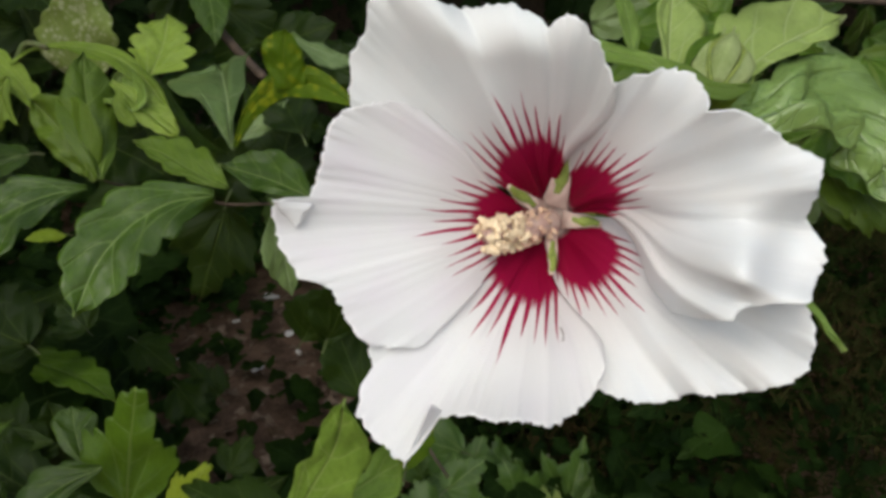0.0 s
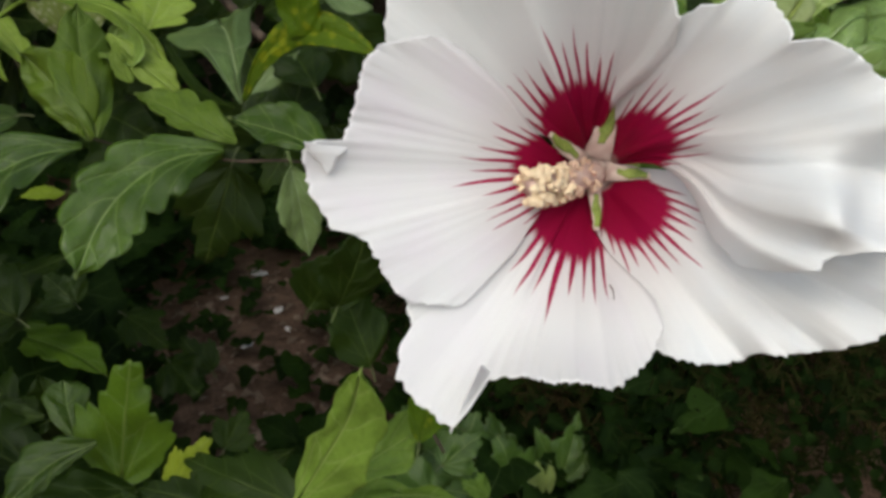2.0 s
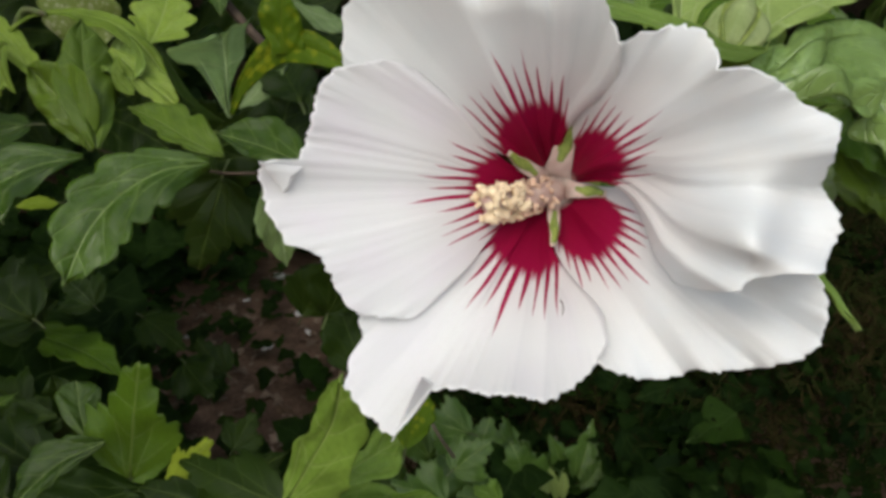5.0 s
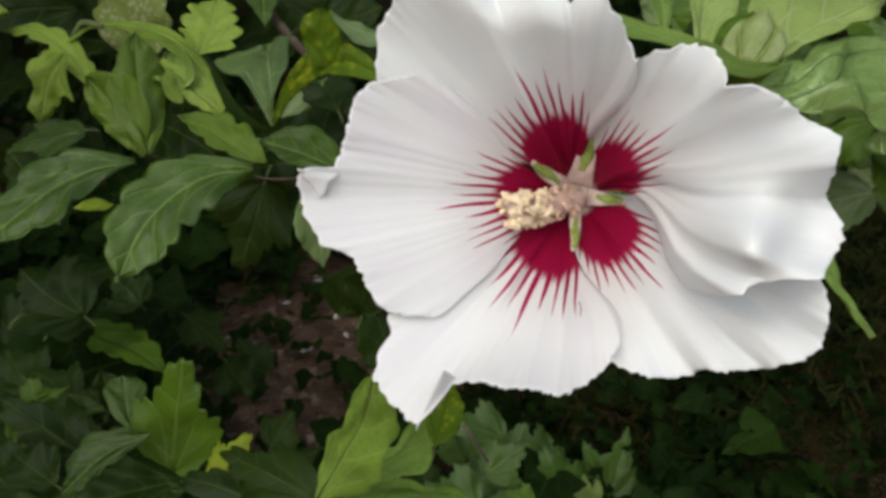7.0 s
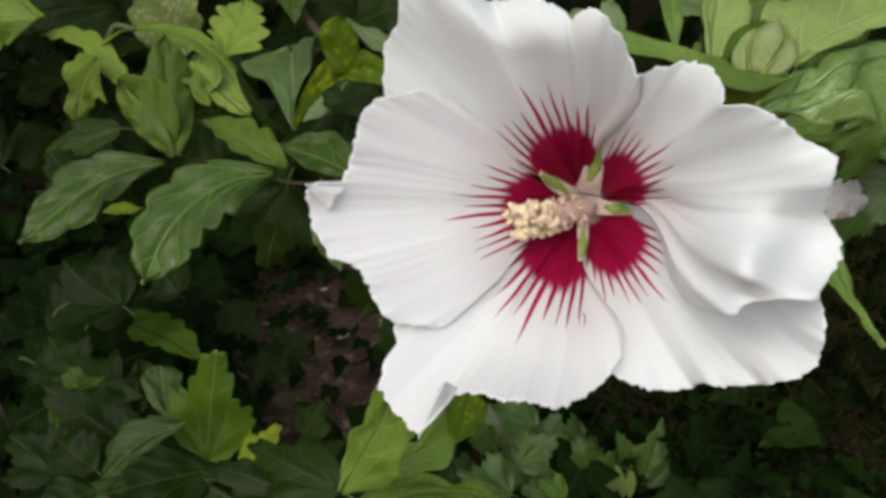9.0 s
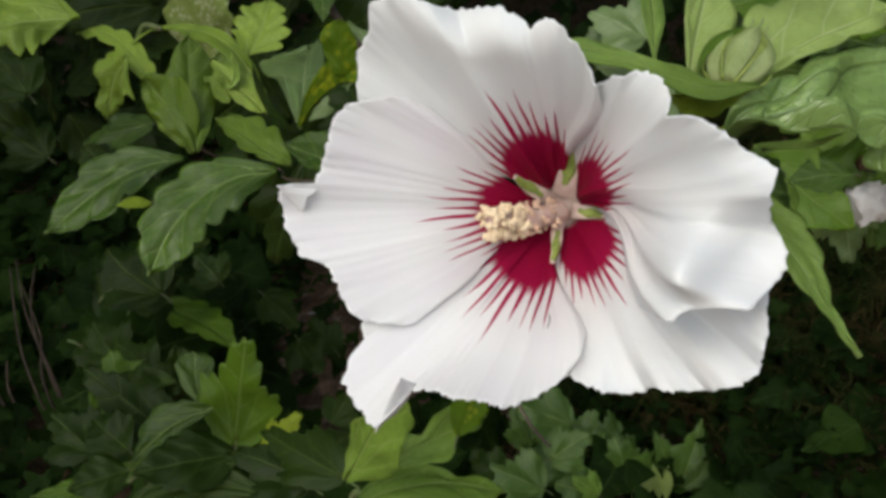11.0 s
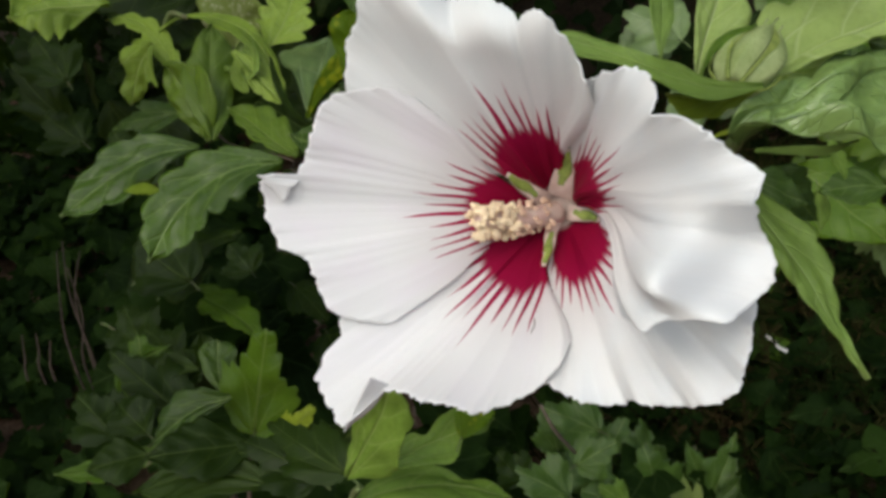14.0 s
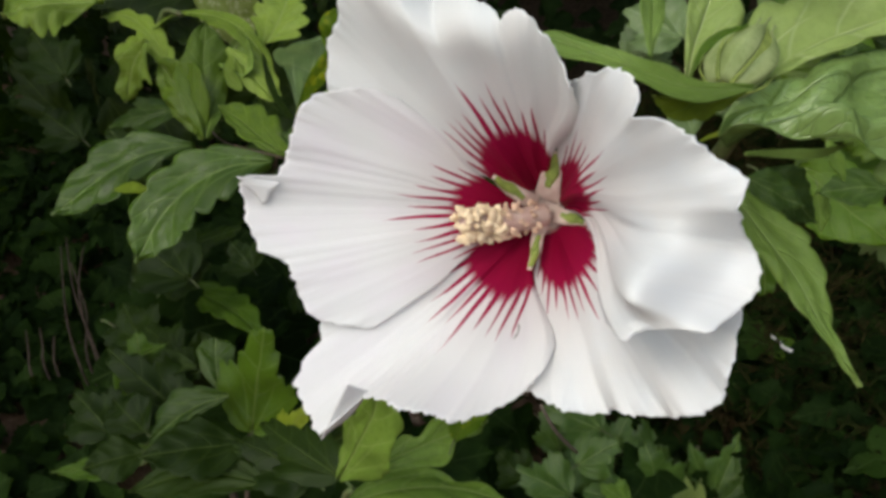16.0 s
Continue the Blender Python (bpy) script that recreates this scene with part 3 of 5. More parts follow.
def leaf(branch, kind, mat, base, tip, up, width, curl, fold, label="", sway=None):
    """A leaf on a branch from its stalk's end to its tip."""
    leaf_count[0] += 1
    b, t = Vector(base), Vector(tip)
    chord = (t - b).length
    k = curl / 2
    length = chord * (k / math.sin(k) if abs(k) > 1e-3 else 1)
    if kind == "lobed":
        v, f, uv = lobed_data(length, width, curl, fold, leaf_count[0], sway)
    else:
        v, f, uv = leaf_data(kind, length, width, curl, fold, leaf_count[0], sway, 0.10 if mat is PUCKER else 0.018)
    y = (t - b).normalized()
    z = Vector(up)
    z = (z - y * z.dot(y)).normalized()
    x = y.cross(z)
    m = Matrix((x, y, z)).transposed().to_4x4()
    m.translation = b
    m = m @ Matrix.Rotation(k, 4, "X")
    ob = child("leaf", mesh_of("leaf", v, f, mat, uv), branch, label, m)
    if label and sway is None:
        back = (-y - z * 0.35 + Vector((0, 0, -0.25))).normalized()
        rod("leaf_stalk", (b + y * length * 0.03, b - y * length * 0.06, b - y * length * 0.08 + back * length * 0.10), length * 0.011, length * 0.013, GREENSTEM, branch, "", 6)
    sol = ob.modifiers.new("thickness", "SOLIDIFY")
    sol.thickness, sol.offset = 0.00022, -1.0
    return ob


def blade(branch, mat, spine, ups, left, right, fold, teeth, label=""):
    """A leaf along its midrib, from stalk to tip: the way its face looks (at base and tip), half widths in mm at even steps on either side,
    how steeply each half rises off the midrib, and the teeth: how many, how deep."""
    leaf_count[0] += 1
    seed = leaf_count[0]
    pts = np.array([tuple(p) for p in bent(spine, 24)])
    run = np.concatenate(([0], np.cumsum(np.linalg.norm(np.diff(pts, axis=0), axis=1))))
    length = float(run[-1])
    n, m = 76, 9
    u0, u1 = Vector(ups[0]), Vector(ups[-1])
    wide = 0.001 * max(max(left), max(right))
    verts, uvs, faces = [], [], []
    base = Vector(spine[0])

    def at(v):
        return Vector([float(np.interp(v * length, run, pts[:, k])) for k in range(3)])

    def half(v, widths):
        k = np.linspace(0, 1, len(widths))
        return 0.001 * sum(float(np.interp(v + d, k, widths)) * q for d, q in ((-.04, .25), (0, .5), (.04, .25))) * min(1.0, (1.0 - v) * 14 + 0.02)

    for i in range(n + 1):
        v = i / n
        p = at(v)
        along = (at(min(1, v + .03)) - at(max(0, v - .03))).normalized()
        up = u0.lerp(u1, v)
        up = (up - along * up.dot(along)).normalized()
        side = along.cross(up)
        for j in range(-m, m + 1):
            s = j / m
            w = half(v, right if j > 0 else left)
            edge = abs(s) ** 3
            ph = (v * teeth[0] + 0.37 * seed + (0.4 if j > 0 else 0) + 0.25 * noise.noise((v * 3, seed, j > 0))) % 1.0
            w *= 1 + 1.9 * teeth[1] * (math.sin(math.pi * ph ** 1.35) ** 0.6 - 0.75) * edge * min(1, max(0, (v - 0.12) * 6)) * min(1, (1.02 - v) * 5)
            x = s * w
            f = fold[1] if j > 0 else fold[0]
            z = f * abs(x) - 0.25 * f * x * x / wide
            z += 0.04 * wide * math.sin(v * 11 + seed + (2 if j > 0 else 0)) * abs(s) ** 2
            z += 0.19 * wide * noise.noise((v * 4, s * 1.5, seed * 3.7)) * min(1, abs(s) * 2)
            z += (0.075 if mat is PUCKER else 0.021) * wide * math.sin(2 * math.pi * 4.3 * (v - 0.36 * abs(x / wide) ** 1.25)) * min(1, abs(s) * 3)
            z -= 0.07 * wide * (1 - min(1, abs(s) * 6))
            verts.append(p + side * x + up * z + along * 0.10 * w * edge - base)
            uvs.append((x / wide, v))
    c = 2 * m + 1
    for i in range(n):
        for j in range(2 * m):
            q = i * c + j
            faces.append((q, q + 1, q + c + 1, q + c))
    ob = child("leaf", mesh_of("leaf", verts, faces, mat, uvs), branch, label, Matrix.Translation(base))
    sol = ob.modifiers.new("thickness", "SOLIDIFY")
    sol.thickness, sol.offset = 0.00022, -1.0
    return ob



def bud(parent, base, tip, radius):
    """A closed green bud: fluted body with five pointed sepals and narrow bracts."""
    b, t = Vector(base), Vector(tip)
    ln = (t - b).length
    m = (t - b).to_track_quat("Z", "Y").to_matrix().to_4x4()
    m.translation = b
    vs, fs = [], []
    n, k = 26, 60
    for i in range(n + 1):
        u = i / n
        r = radius * (math.sin(math.pi * min(1, 0.06 + 0.90 * u ** 0.85)) ** 0.75) * (1 - 0.25 * u * u)
        for q in range(k):
            w = 2 * math.pi * q / k
            rib = 1 + 0.07 * abs(math.sin(2.5 * w + u * 0.8)) - 0.03 * abs(math.cos(5 * w))
            vs.append((r * rib * math.cos(w), r * rib * math.sin(w), ln * u))
    for i in range(n):
        for q in range(k):
            q2 = (q + 1) % k
            fs.append((i * k + q, i * k + q2, (i + 1) * k + q2, (i + 1) * k + q))
    body = child("bud", mesh_of("bud", vs, fs, SEPAL), parent, "plump closed green bud", m)

    def belly(u):
        return radius * math.sin(math.pi * min(1, .06 + .9 * u ** .85)) ** .75 * (1 - .25 * u * u)

    # five keeled sepals wrap the bud and part at the tip
    for q in range(5):
        sv, sf = [], []
        for i in range(21):
            u = i / 20 * 1.08
            wide = 0.52 * (1 - max(0.0, u - 0.35) / 0.75) ** 0.8 + 0.03
            for j in range(-6, 7):
                s = j / 6
                w = 2 * math.pi * (q + 0.3) / 5 + wide * s + 0.35 * u
                r = (belly(min(u, 0.97)) + 0.0003) * (1.0 + 0.22 * (1 - abs(s)) ** 1.1) + 0.0006 * max(0, u - 0.9)
                sv.append((r * math.cos(w), r * math.sin(w), ln * u))
        for i in range(20):
            for j in range(12):
                o = i * 13 + j
                sf.append((o, o + 1, o + 14, o + 13))
        ob = child("sepal", mesh_of("sepal", sv, sf, BUDGREEN), body, "ribbed pale green sepal")
        ob.modifiers.new("thickness", "SOLIDIFY").thickness = 0.0003
    for q in range(6):
        w = 2 * math.pi * q / 6 + 0.2
        pts = [(radius * 0.45 * math.cos(w), radius * 0.45 * math.sin(w), 0), (radius * 1.12 * math.cos(w), radius * 1.12 * math.sin(w), ln * .18), (radius * 1.25 * math.cos(w), radius * 1.25 * math.sin(w), ln * .40)]
        rod("bract", pts, 0.0004, 0.0001, SEPAL, body, "", 6)
    return body


def place(x, y, z):
    return Matrix.Translation((x, y, z))


left_branch = thing("hibiscus_branch", "leafy hibiscus branch with dark toothed leaves beside the flower", "branch", "hibiscus branches", place(-0.02, 0.20, 0.53))
rod("stem", ((-0.010, 0.21, 0.525), (-0.0347, 0.1864, 0.5435), (-0.0524, 0.1810, 0.5458), (-0.072, 0.215, 0.538), (-0.1060, 0.2360, 0.5352), (-0.135, 0.268, 0.535), (-0.150, 0.268, 0.5600), (-0.1438, 0.2605, 0.5693)), 0.0003, 0.0004, BARK, left_branch, "thin brown woody stem")
rod("leaf_stalk", ((-0.1438, 0.2605, 0.5693), (-0.138, 0.258, 0.5755), (-0.1296, 0.2554, 0.5745)), 0.0012, 0.0008, GREENSTEM, left_branch, "arching green leaf stalk")
rod("twig", ((-0.1168, 0.3838, 0.5739), (-0.1005, 0.3602, 0.5644), (-0.0816, 0.3365, 0.5539)), 0.0022, 0.0018, BARK, left_branch, "brown twig")
leaf(left_branch, "ovate", DARK, (-0.0445, 0.2013, 0.5428), (-0.0407, 0.2090, 0.5616), (0.19, -0.92, 0.34), 0.0093, 0.20, 0.10, "leaf coloured dark as in shade")
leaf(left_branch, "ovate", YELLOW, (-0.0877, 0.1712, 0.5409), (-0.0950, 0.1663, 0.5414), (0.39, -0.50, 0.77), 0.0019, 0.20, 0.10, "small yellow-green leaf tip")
leaf(left_branch, "lobed", DARK, (-0.0585, 0.1986, 0.5396), (-0.0677, 0.1980, 0.5129), (0.01, -1.00, 0.02), 0.0114, 0.40, 0.10, "leaf coloured dark as in shade")
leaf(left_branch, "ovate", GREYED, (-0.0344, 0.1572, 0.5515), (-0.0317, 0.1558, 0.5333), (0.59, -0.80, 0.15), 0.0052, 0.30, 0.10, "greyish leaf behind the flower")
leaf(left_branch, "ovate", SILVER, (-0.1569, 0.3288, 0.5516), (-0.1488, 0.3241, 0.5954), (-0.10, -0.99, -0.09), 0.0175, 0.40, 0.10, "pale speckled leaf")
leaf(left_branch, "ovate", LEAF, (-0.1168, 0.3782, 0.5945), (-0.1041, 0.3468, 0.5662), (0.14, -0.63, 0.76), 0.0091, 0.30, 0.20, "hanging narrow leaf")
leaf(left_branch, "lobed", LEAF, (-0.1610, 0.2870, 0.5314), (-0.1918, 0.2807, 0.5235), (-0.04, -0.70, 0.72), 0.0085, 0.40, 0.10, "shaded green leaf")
leaf(left_branch, "lobed", DARK, (-0.1690, 0.2688, 0.5027), (-0.1852, 0.2735, 0.5247), (0.44, -0.75, 0.49), 0.0143, 0.30, 0.10, "green leaf coloured dark for shade")
leaf(left_branch, "lobed", DARK, (-0.2583, 0.3335, 0.5317), (-0.2773, 0.3370, 0.5530), (0.44, -0.74, 0.51), 0.0158, 0.30, 0.10, "green leaf coloured dark for shade")
leaf(left_branch, "lobed", DARK, (-0.2611, 0.3402, 0.4973), (-0.2830, 0.3397, 0.5113), (0.40, -0.71, 0.59), 0.0166, 0.30, 0.10, "green leaf coloured dark for shade")
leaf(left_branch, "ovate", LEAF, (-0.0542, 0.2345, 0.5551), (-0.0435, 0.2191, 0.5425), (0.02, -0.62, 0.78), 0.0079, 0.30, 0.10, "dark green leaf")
leaf(left_branch, "ovate", DARK, (-0.0354, 0.1929, 0.5603), (-0.0443, 0.2064, 0.5696), (-0.02, -0.57, 0.82), 0.0068, 0.30, 0.10, "leaf coloured dark as in shade")
blade(left_branch, SHEEN, ((-0.0532, 0.1760, 0.5495), (-0.0615, 0.1709, 0.5497), (-0.0689, 0.1644, 0.5461), (-0.0744, 0.1569, 0.5395), (-0.0769, 0.1488, 0.5304)), ((0.16, -0.56, 0.81),), (0.6, 6.5, 9.4, 9.5, 9.2, 9.7, 6.5, 0), (0.5, 3.7, 7, 8.6, 8.2, 7.3, 4.8, 0), (0.1, 0.18), (6, 0.14), "veined dark green toothed leaf")
blade(left_branch, SHEEN, ((-0.1028, 0.2137, 0.5400), (-0.1116, 0.2078, 0.5398), (-0.1207, 0.2002, 0.5361), (-0.1281, 0.1922, 0.5303), (-0.1349, 0.1842, 0.5238)), ((0.25, -0.45, 0.86),), (0.8, 4.4, 7, 10, 11.5, 9.8, 5.8, 0), (0.6, 4.6, 8.5, 9.9, 8.8, 6.8, 4.5, 0), (0.1, 0.2), (4, 0.14), "glossy dark green toothed leaf")
blade(left_branch, DEEP, ((-0.1042, 0.2208, 0.5399), (-0.1105, 0.2252, 0.5483), (-0.1176, 0.2291, 0.5554), (-0.1255, 0.2325, 0.5617)), ((-0.37, -0.78, 0.50),), (0.7, 4.9, 6.2, 6.9, 6.4, 1.8), (1, 10.3, 14.4, 11.3, 6.4, 1.7), (0.1, 0.35), (3, 0.05), "green leaf folded along its midrib")
blade(left_branch, DEEP, ((-0.1010, 0.2185, 0.5413), (-0.1046, 0.2269, 0.5519), (-0.1095, 0.2352, 0.5626), (-0.1127, 0.2442, 0.5745)), ((0.54, -0.84, 0.08),), (0.7, 6, 9.8, 9.6, 6.9, 4.8, 0.7), (0.7, 4.7, 6.4, 7.9, 8.9, 6.5, 1), (0.2, -0.15), (3, 0.06), "green leaf with a rounded tip")
blade(left_branch, BRIGHT, ((-0.1446, 0.2582, 0.5692), (-0.1345, 0.2581, 0.5744), (-0.1206, 0.2565, 0.5750), (-0.1070, 0.2527, 0.5725), (-0.0958, 0.2470, 0.5661), (-0.0850, 0.2395, 0.5549)), ((0.09, -0.40, 0.91),), (0.5, 1.2, 1.9, 2.3, 3.3, 2.8, 2.2, 0), (0.6, 1.3, 3, 5.5, 7.1, 4.4, 3, 0), (0.1, 0.2), (4, 0.12), "bright young leaf arching over")
blade(left_branch, LEAF2, ((-0.1023, 0.2499, 0.5696), (-0.1056, 0.2454, 0.5644), (-0.1098, 0.2409, 0.5596)), ((-0.23, -0.69, 0.69),), (1.9, 13.6, 18.3, 14, 1.9), (1, 1.4, 1.9, 1.5, 0.7), (0.1, 0.1), (3, 0.05), "light underside of the arching leaf")
blade(left_branch, BRIGHT, ((-0.0989, 0.2571, 0.5651), (-0.0976, 0.2638, 0.5707), (-0.0970, 0.2705, 0.5768), (-0.0977, 0.2772, 0.5830)), ((0.16, -0.61, 0.78),), (1.1, 7, 10.7, 8.9, 7.4, 1.1), (1.2, 9.6, 11.5, 8.1, 6.8, 1.2), (0.15, 0.1), (5, 0.2), "bright green lobed leaf")
blade(left_branch, BRIGHT, ((-0.1318, 0.2476, 0.5551), (-0.1389, 0.2533, 0.5627), (-0.1487, 0.2584, 0.5695), (-0.1596, 0.2622, 0.5731), (-0.1714, 0.2639, 0.5717)), ((0.16, -0.61, 0.78),), (0.5, 3.7, 4.9, 4, 4.1, 4.4, 0), (0.5, 4, 3.8, 4.8, 3.1, 2.6, 0), (0.15, 0.1), (5, 0.24), "bright green wavy-edged leaf")
blade(left_branch, BRIGHT, ((-0.1384, 0.2451, 0.5668), (-0.1450, 0.2454, 0.5600), (-0.1492, 0.2457, 0.5517), (-0.1521, 0.2466, 0.5437)), ((0.14, -0.78, 0.60),), (1.2, 7.7, 12.9, 7.3, 5, 3.9, 0), (0.9, 7.2, 9.6, 4.6, 5.1, 3.8, 0), (0.1, 0.1), (3, 0.16), "bright three-lobed hanging leaf")
blade(left_branch, BRIGHT, ((-0.1643, 0.2581, 0.5784), (-0.1752, 0.2512, 0.5788), (-0.1823, 0.2449, 0.5781), (-0.1909, 0.2368, 0.5744)), ((0.26, -0.50, 0.83),), (1.1, 7.9, 17.3, 17.2, 11.8, 0), (0.8, 14, 19.6, 16.5, 9.1, 0), (0.1, 0.1), (5, 0.22), "bright green lobed leaf")
blade(left_branch, GREYED, ((-0.0532, 0.1931, 0.5573), (-0.0576, 0.2062, 0.5618), (-0.0621, 0.2195, 0.5666), (-0.0696, 0.2411, 0.5687), (-0.0765, 0.2615, 0.5675)), ((-0.09, -0.58, 0.81),), (0.4, 3.9, 8.6, 14.1, 17.4, 10.5), (0.5, 2.4, 5, 8.3, 12.2, 5.6), (0.15, 0.3), (2, 0.03), "broad green leaf, pale grey sheen put into its colour")
# separate dark strip: shade on the folded half is put into its colour
blade(left_branch, DARK, ((-0.0556, 0.1961, 0.5547), (-0.0684, 0.2094, 0.5575), (-0.0814, 0.2254, 0.5675)), ((-0.41, -0.89, 0.22),), (0.5, 1.9, 2.5, 2.3, 0.8), (0.5, 0.5, 0.8, 0.7, 0.5), (0.1, 0.1), (2, 0.03), "dark strip for the shaded half of a leaf")
blade(left_branch, GREYED, ((-0.0512, 0.1948, 0.5584), (-0.0463, 0.1981, 0.5629), (-0.0404, 0.2017, 0.5677)), ((0.25, -0.48, 0.84),), (0.5, 1.6, 2, 1.3, 0), (0.5, 2.9, 3.4, 2.3, 0), (0.1, 0.1), (2, 0.03), "pale grey flap of a leaf")
blade(left_branch, MOTTLED, ((-0.0507, 0.1863, 0.5587), (-0.0460, 0.1865, 0.5676), (-0.0387, 0.1859, 0.5737), (-0.0295, 0.1834, 0.5744), (-0.0187, 0.1790, 0.5700)), ((0.20, -0.94, 0.27),), (0.5, 1.1, 2.1, 3.9, 3.7, 2.3, 0.3), (0.6, 1.7, 3, 3.2, 4, 2.4, 0.3), (0.1, 0.1), (3, 0.05), "twisted yellow-flecked green leaf")
blade(left_branch, MOTTLED, ((-0.0361, 0.1838, 0.5732), (-0.0367, 0.1837, 0.5800), (-0.0358, 0.1837, 0.5866)), ((-0.10, -0.93, 0.35),), (2.7, 3.5, 5.2, 4.6, 1.1), (4.6, 5.4, 4.8, 3.7, 1.1), (0.1, -0.15), (2, 0.05), "turned-up end of a yellow-flecked leaf")
blade(left_branch, GREYED, ((-0.0347, 0.1845, 0.5856), (-0.0300, 0.1859, 0.5824), (-0.0210, 0.1877, 0.5790)), ((0.25, -0.48, 0.84),), (0.6, 1.5, 2.3, 1.9, 0.6), (0.5, 2.5, 4, 3.7, 0.9), (0.1, -0.3), (2, 0.03), "dark green curled leaf edge")
blade(left_branch, DEEP, ((-0.0518, 0.1815, 0.5499), (-0.0609, 0.1856, 0.5527), (-0.0701, 0.1901, 0.5563), (-0.0788, 0.1940, 0.5584)), ((0.13, -0.59, 0.80),), (0.5, 2.7, 4, 3.7, 2.5, 0), (0.4, 5.1, 6.9, 6.4, 4.1, 0), (0.1, 0.2), (4, 0.17), "green toothed leaf")
blade(left_branch, LEAF, ((-0.0282, 0.1667, 0.5520), (-0.0392, 0.1730, 0.5546), (-0.0524, 0.1787, 0.5563)), ((0.07, -0.67, 0.74),), (0.5, 3.4, 4.2, 2.7, 0), (0.4, 5.6, 7.5, 4.4, 0), (0.1, 0.1), (4, 0.06), "dark green pointed leaf")
blade(left_branch, BRIGHT, ((-0.1036, 0.2409, 0.5663), (-0.0941, 0.2377, 0.5590), (-0.0825, 0.2346, 0.5502)), ((0.29, -0.58, 0.76),), (0.8, 3.9, 6.2, 5.4, 1.2), (0.8, 2.9, 4.2, 4.2, 1.3), (0.1, 0.1), (3, 0.12), "bright yellow-green leaf")
blade(left_branch, BRIGHT, ((-0.0989, 0.2348, 0.5648), (-0.0989, 0.2330, 0.5593), (-0.0946, 0.2325, 0.5540)), ((0.22, -0.69, 0.69),), (0.6, 1.9, 2.2, 1.1), (0.5, 1.6, 2.3, 1.1), (0.1, 0.1), (2, 0.1), "small bright leaf")

right_branch = thing("hibiscus_branch", "light green hibiscus shoot with a closed bud above the flower", "branch", "hibiscus branches", place(0.045, 0.21, 0.53))
rod("stem", ((0.040, 0.23, 0.50), (0.0482, 0.1721, 0.5521), (0.0526, 0.1574, 0.5669), (0.0545, 0.1600, 0.5725), (0.0499, 0.1626, 0.5767)), 0.0020, 0.0012, GREENSTEM, right_branch, "green stem")
bud(right_branch, (0.0502, 0.1441, 0.5794), (0.0562, 0.1587, 0.5876), 0.0048)
leaf(right_branch, "ovate", LUSH, (0.0797, 0.2200, 0.5532), (0.0849, 0.2175, 0.5439), (0.54, -0.69, 0.48), 0.0026, 0.30, 0.20, "small yellow-green leaf")
leaf(right_branch, "ovate", LEAF, (0.1087, 0.2737, 0.5260), (0.0874, 0.2665, 0.5245), (0.16, -0.64, 0.75), 0.0072, 0.30, 0.10, "shaded green leaf")
leaf(right_branch, "ovate", DARK, (0.0661, 0.2328, 0.5401), (0.0828, 0.2321, 0.5269), (0.41, -0.72, 0.56), 0.0087, 0.30, 0.10, "shaded green leaf")
leaf(right_branch, "ovate", LUSH, (0.0890, 0.2777, 0.5230), (0.0915, 0.2722, 0.5088), (0.46, -0.80, 0.39), 0.0041, 0.30, 0.10, "yellowing leaf")
leaf(right_branch, "lobed", GREYED, (0.0403, 0.3683, 0.5567), (0.0147, 0.3764, 0.5671), (0.07, -0.70, 0.71), 0.0174, 0.30, 0.10, "shaded greyish leaf")
leaf(right_branch, "lobed", GREYED, (0.0192, 0.3781, 0.5421), (0.0349, 0.3892, 0.5563), (0.11, -0.84, 0.53), 0.0156, 0.30, 0.10, "shaded greyish leaf")
leaf(right_branch, "ovate", GREYED, (0.0478, 0.2719, 0.5388), (0.0402, 0.2780, 0.5578), (0.34, -0.85, 0.40), 0.0075, 0.30, 0.10, "shaded greyish leaf")
leaf(right_branch, "lobed", LEAF, (0.0878, 0.3408, 0.5641), (0.1076, 0.3503, 0.5719), (0.14, -0.79, 0.60), 0.0130, 0.30, 0.10, "shaded green leaf")
leaf(right_branch, "ovate", LEAF, (0.0951, 0.2525, 0.5647), (0.0838, 0.2517, 0.5707), (0.38, -0.68, 0.63), 0.0063, 0.30, 0.10, "shaded green leaf")
leaf(right_branch, "ovate", LEAF, (0.0604, 0.2004, 0.5478), (0.0742, 0.2018, 0.5414), (0.37, -0.67, 0.64), 0.0055, 0.30, 0.10, "shaded green leaf")
# an added leaf, dark only so that the bud stands out
leaf(right_branch, "ovate", DARK, (0.0517, 0.1845, 0.5721), (0.0565, 0.1948, 0.5870), (0.26, -0.83, 0.49), 0.0076, 0.20, 0.10, "dark leaf added behind the bud to set it off")
blade(right_branch, LEAF2, ((0.0545, 0.1383, 0.5812), (0.0460, 0.1306, 0.5824), (0.0385, 0.1261, 0.5852), (0.0314, 0.1254, 0.5877), (0.0255, 0.1247, 0.5894), (0.0209, 0.1240, 0.5903)), ((0.17, -0.53, 0.83),), (0.3, 1.8, 3.4, 3.8, 2.2, 2.7, 3.3, 0), (0.2, 1, 1.6, 2, 1.3, 1.5, 2.5, 0), (0.1, 0.25), (4, 0.05), "light green leaf with yellow edges arching behind the flower")
blade(right_branch, YELLOW, ((0.0541, 0.1393, 0.5811), (0.0492, 0.1349, 0.5806), (0.0446, 0.1307, 0.5803), (0.0399, 0.1271, 0.5814)), ((0.29, -0.95, 0.09),), (0.2, 1.9, 3.5, 3.6, 2.6, 0.3), (0.2, 0.4, 0.7, 0.7, 0.7, 0.2), (-0.2, 0), (4, 0.1), "yellow-green underside of a leaf")
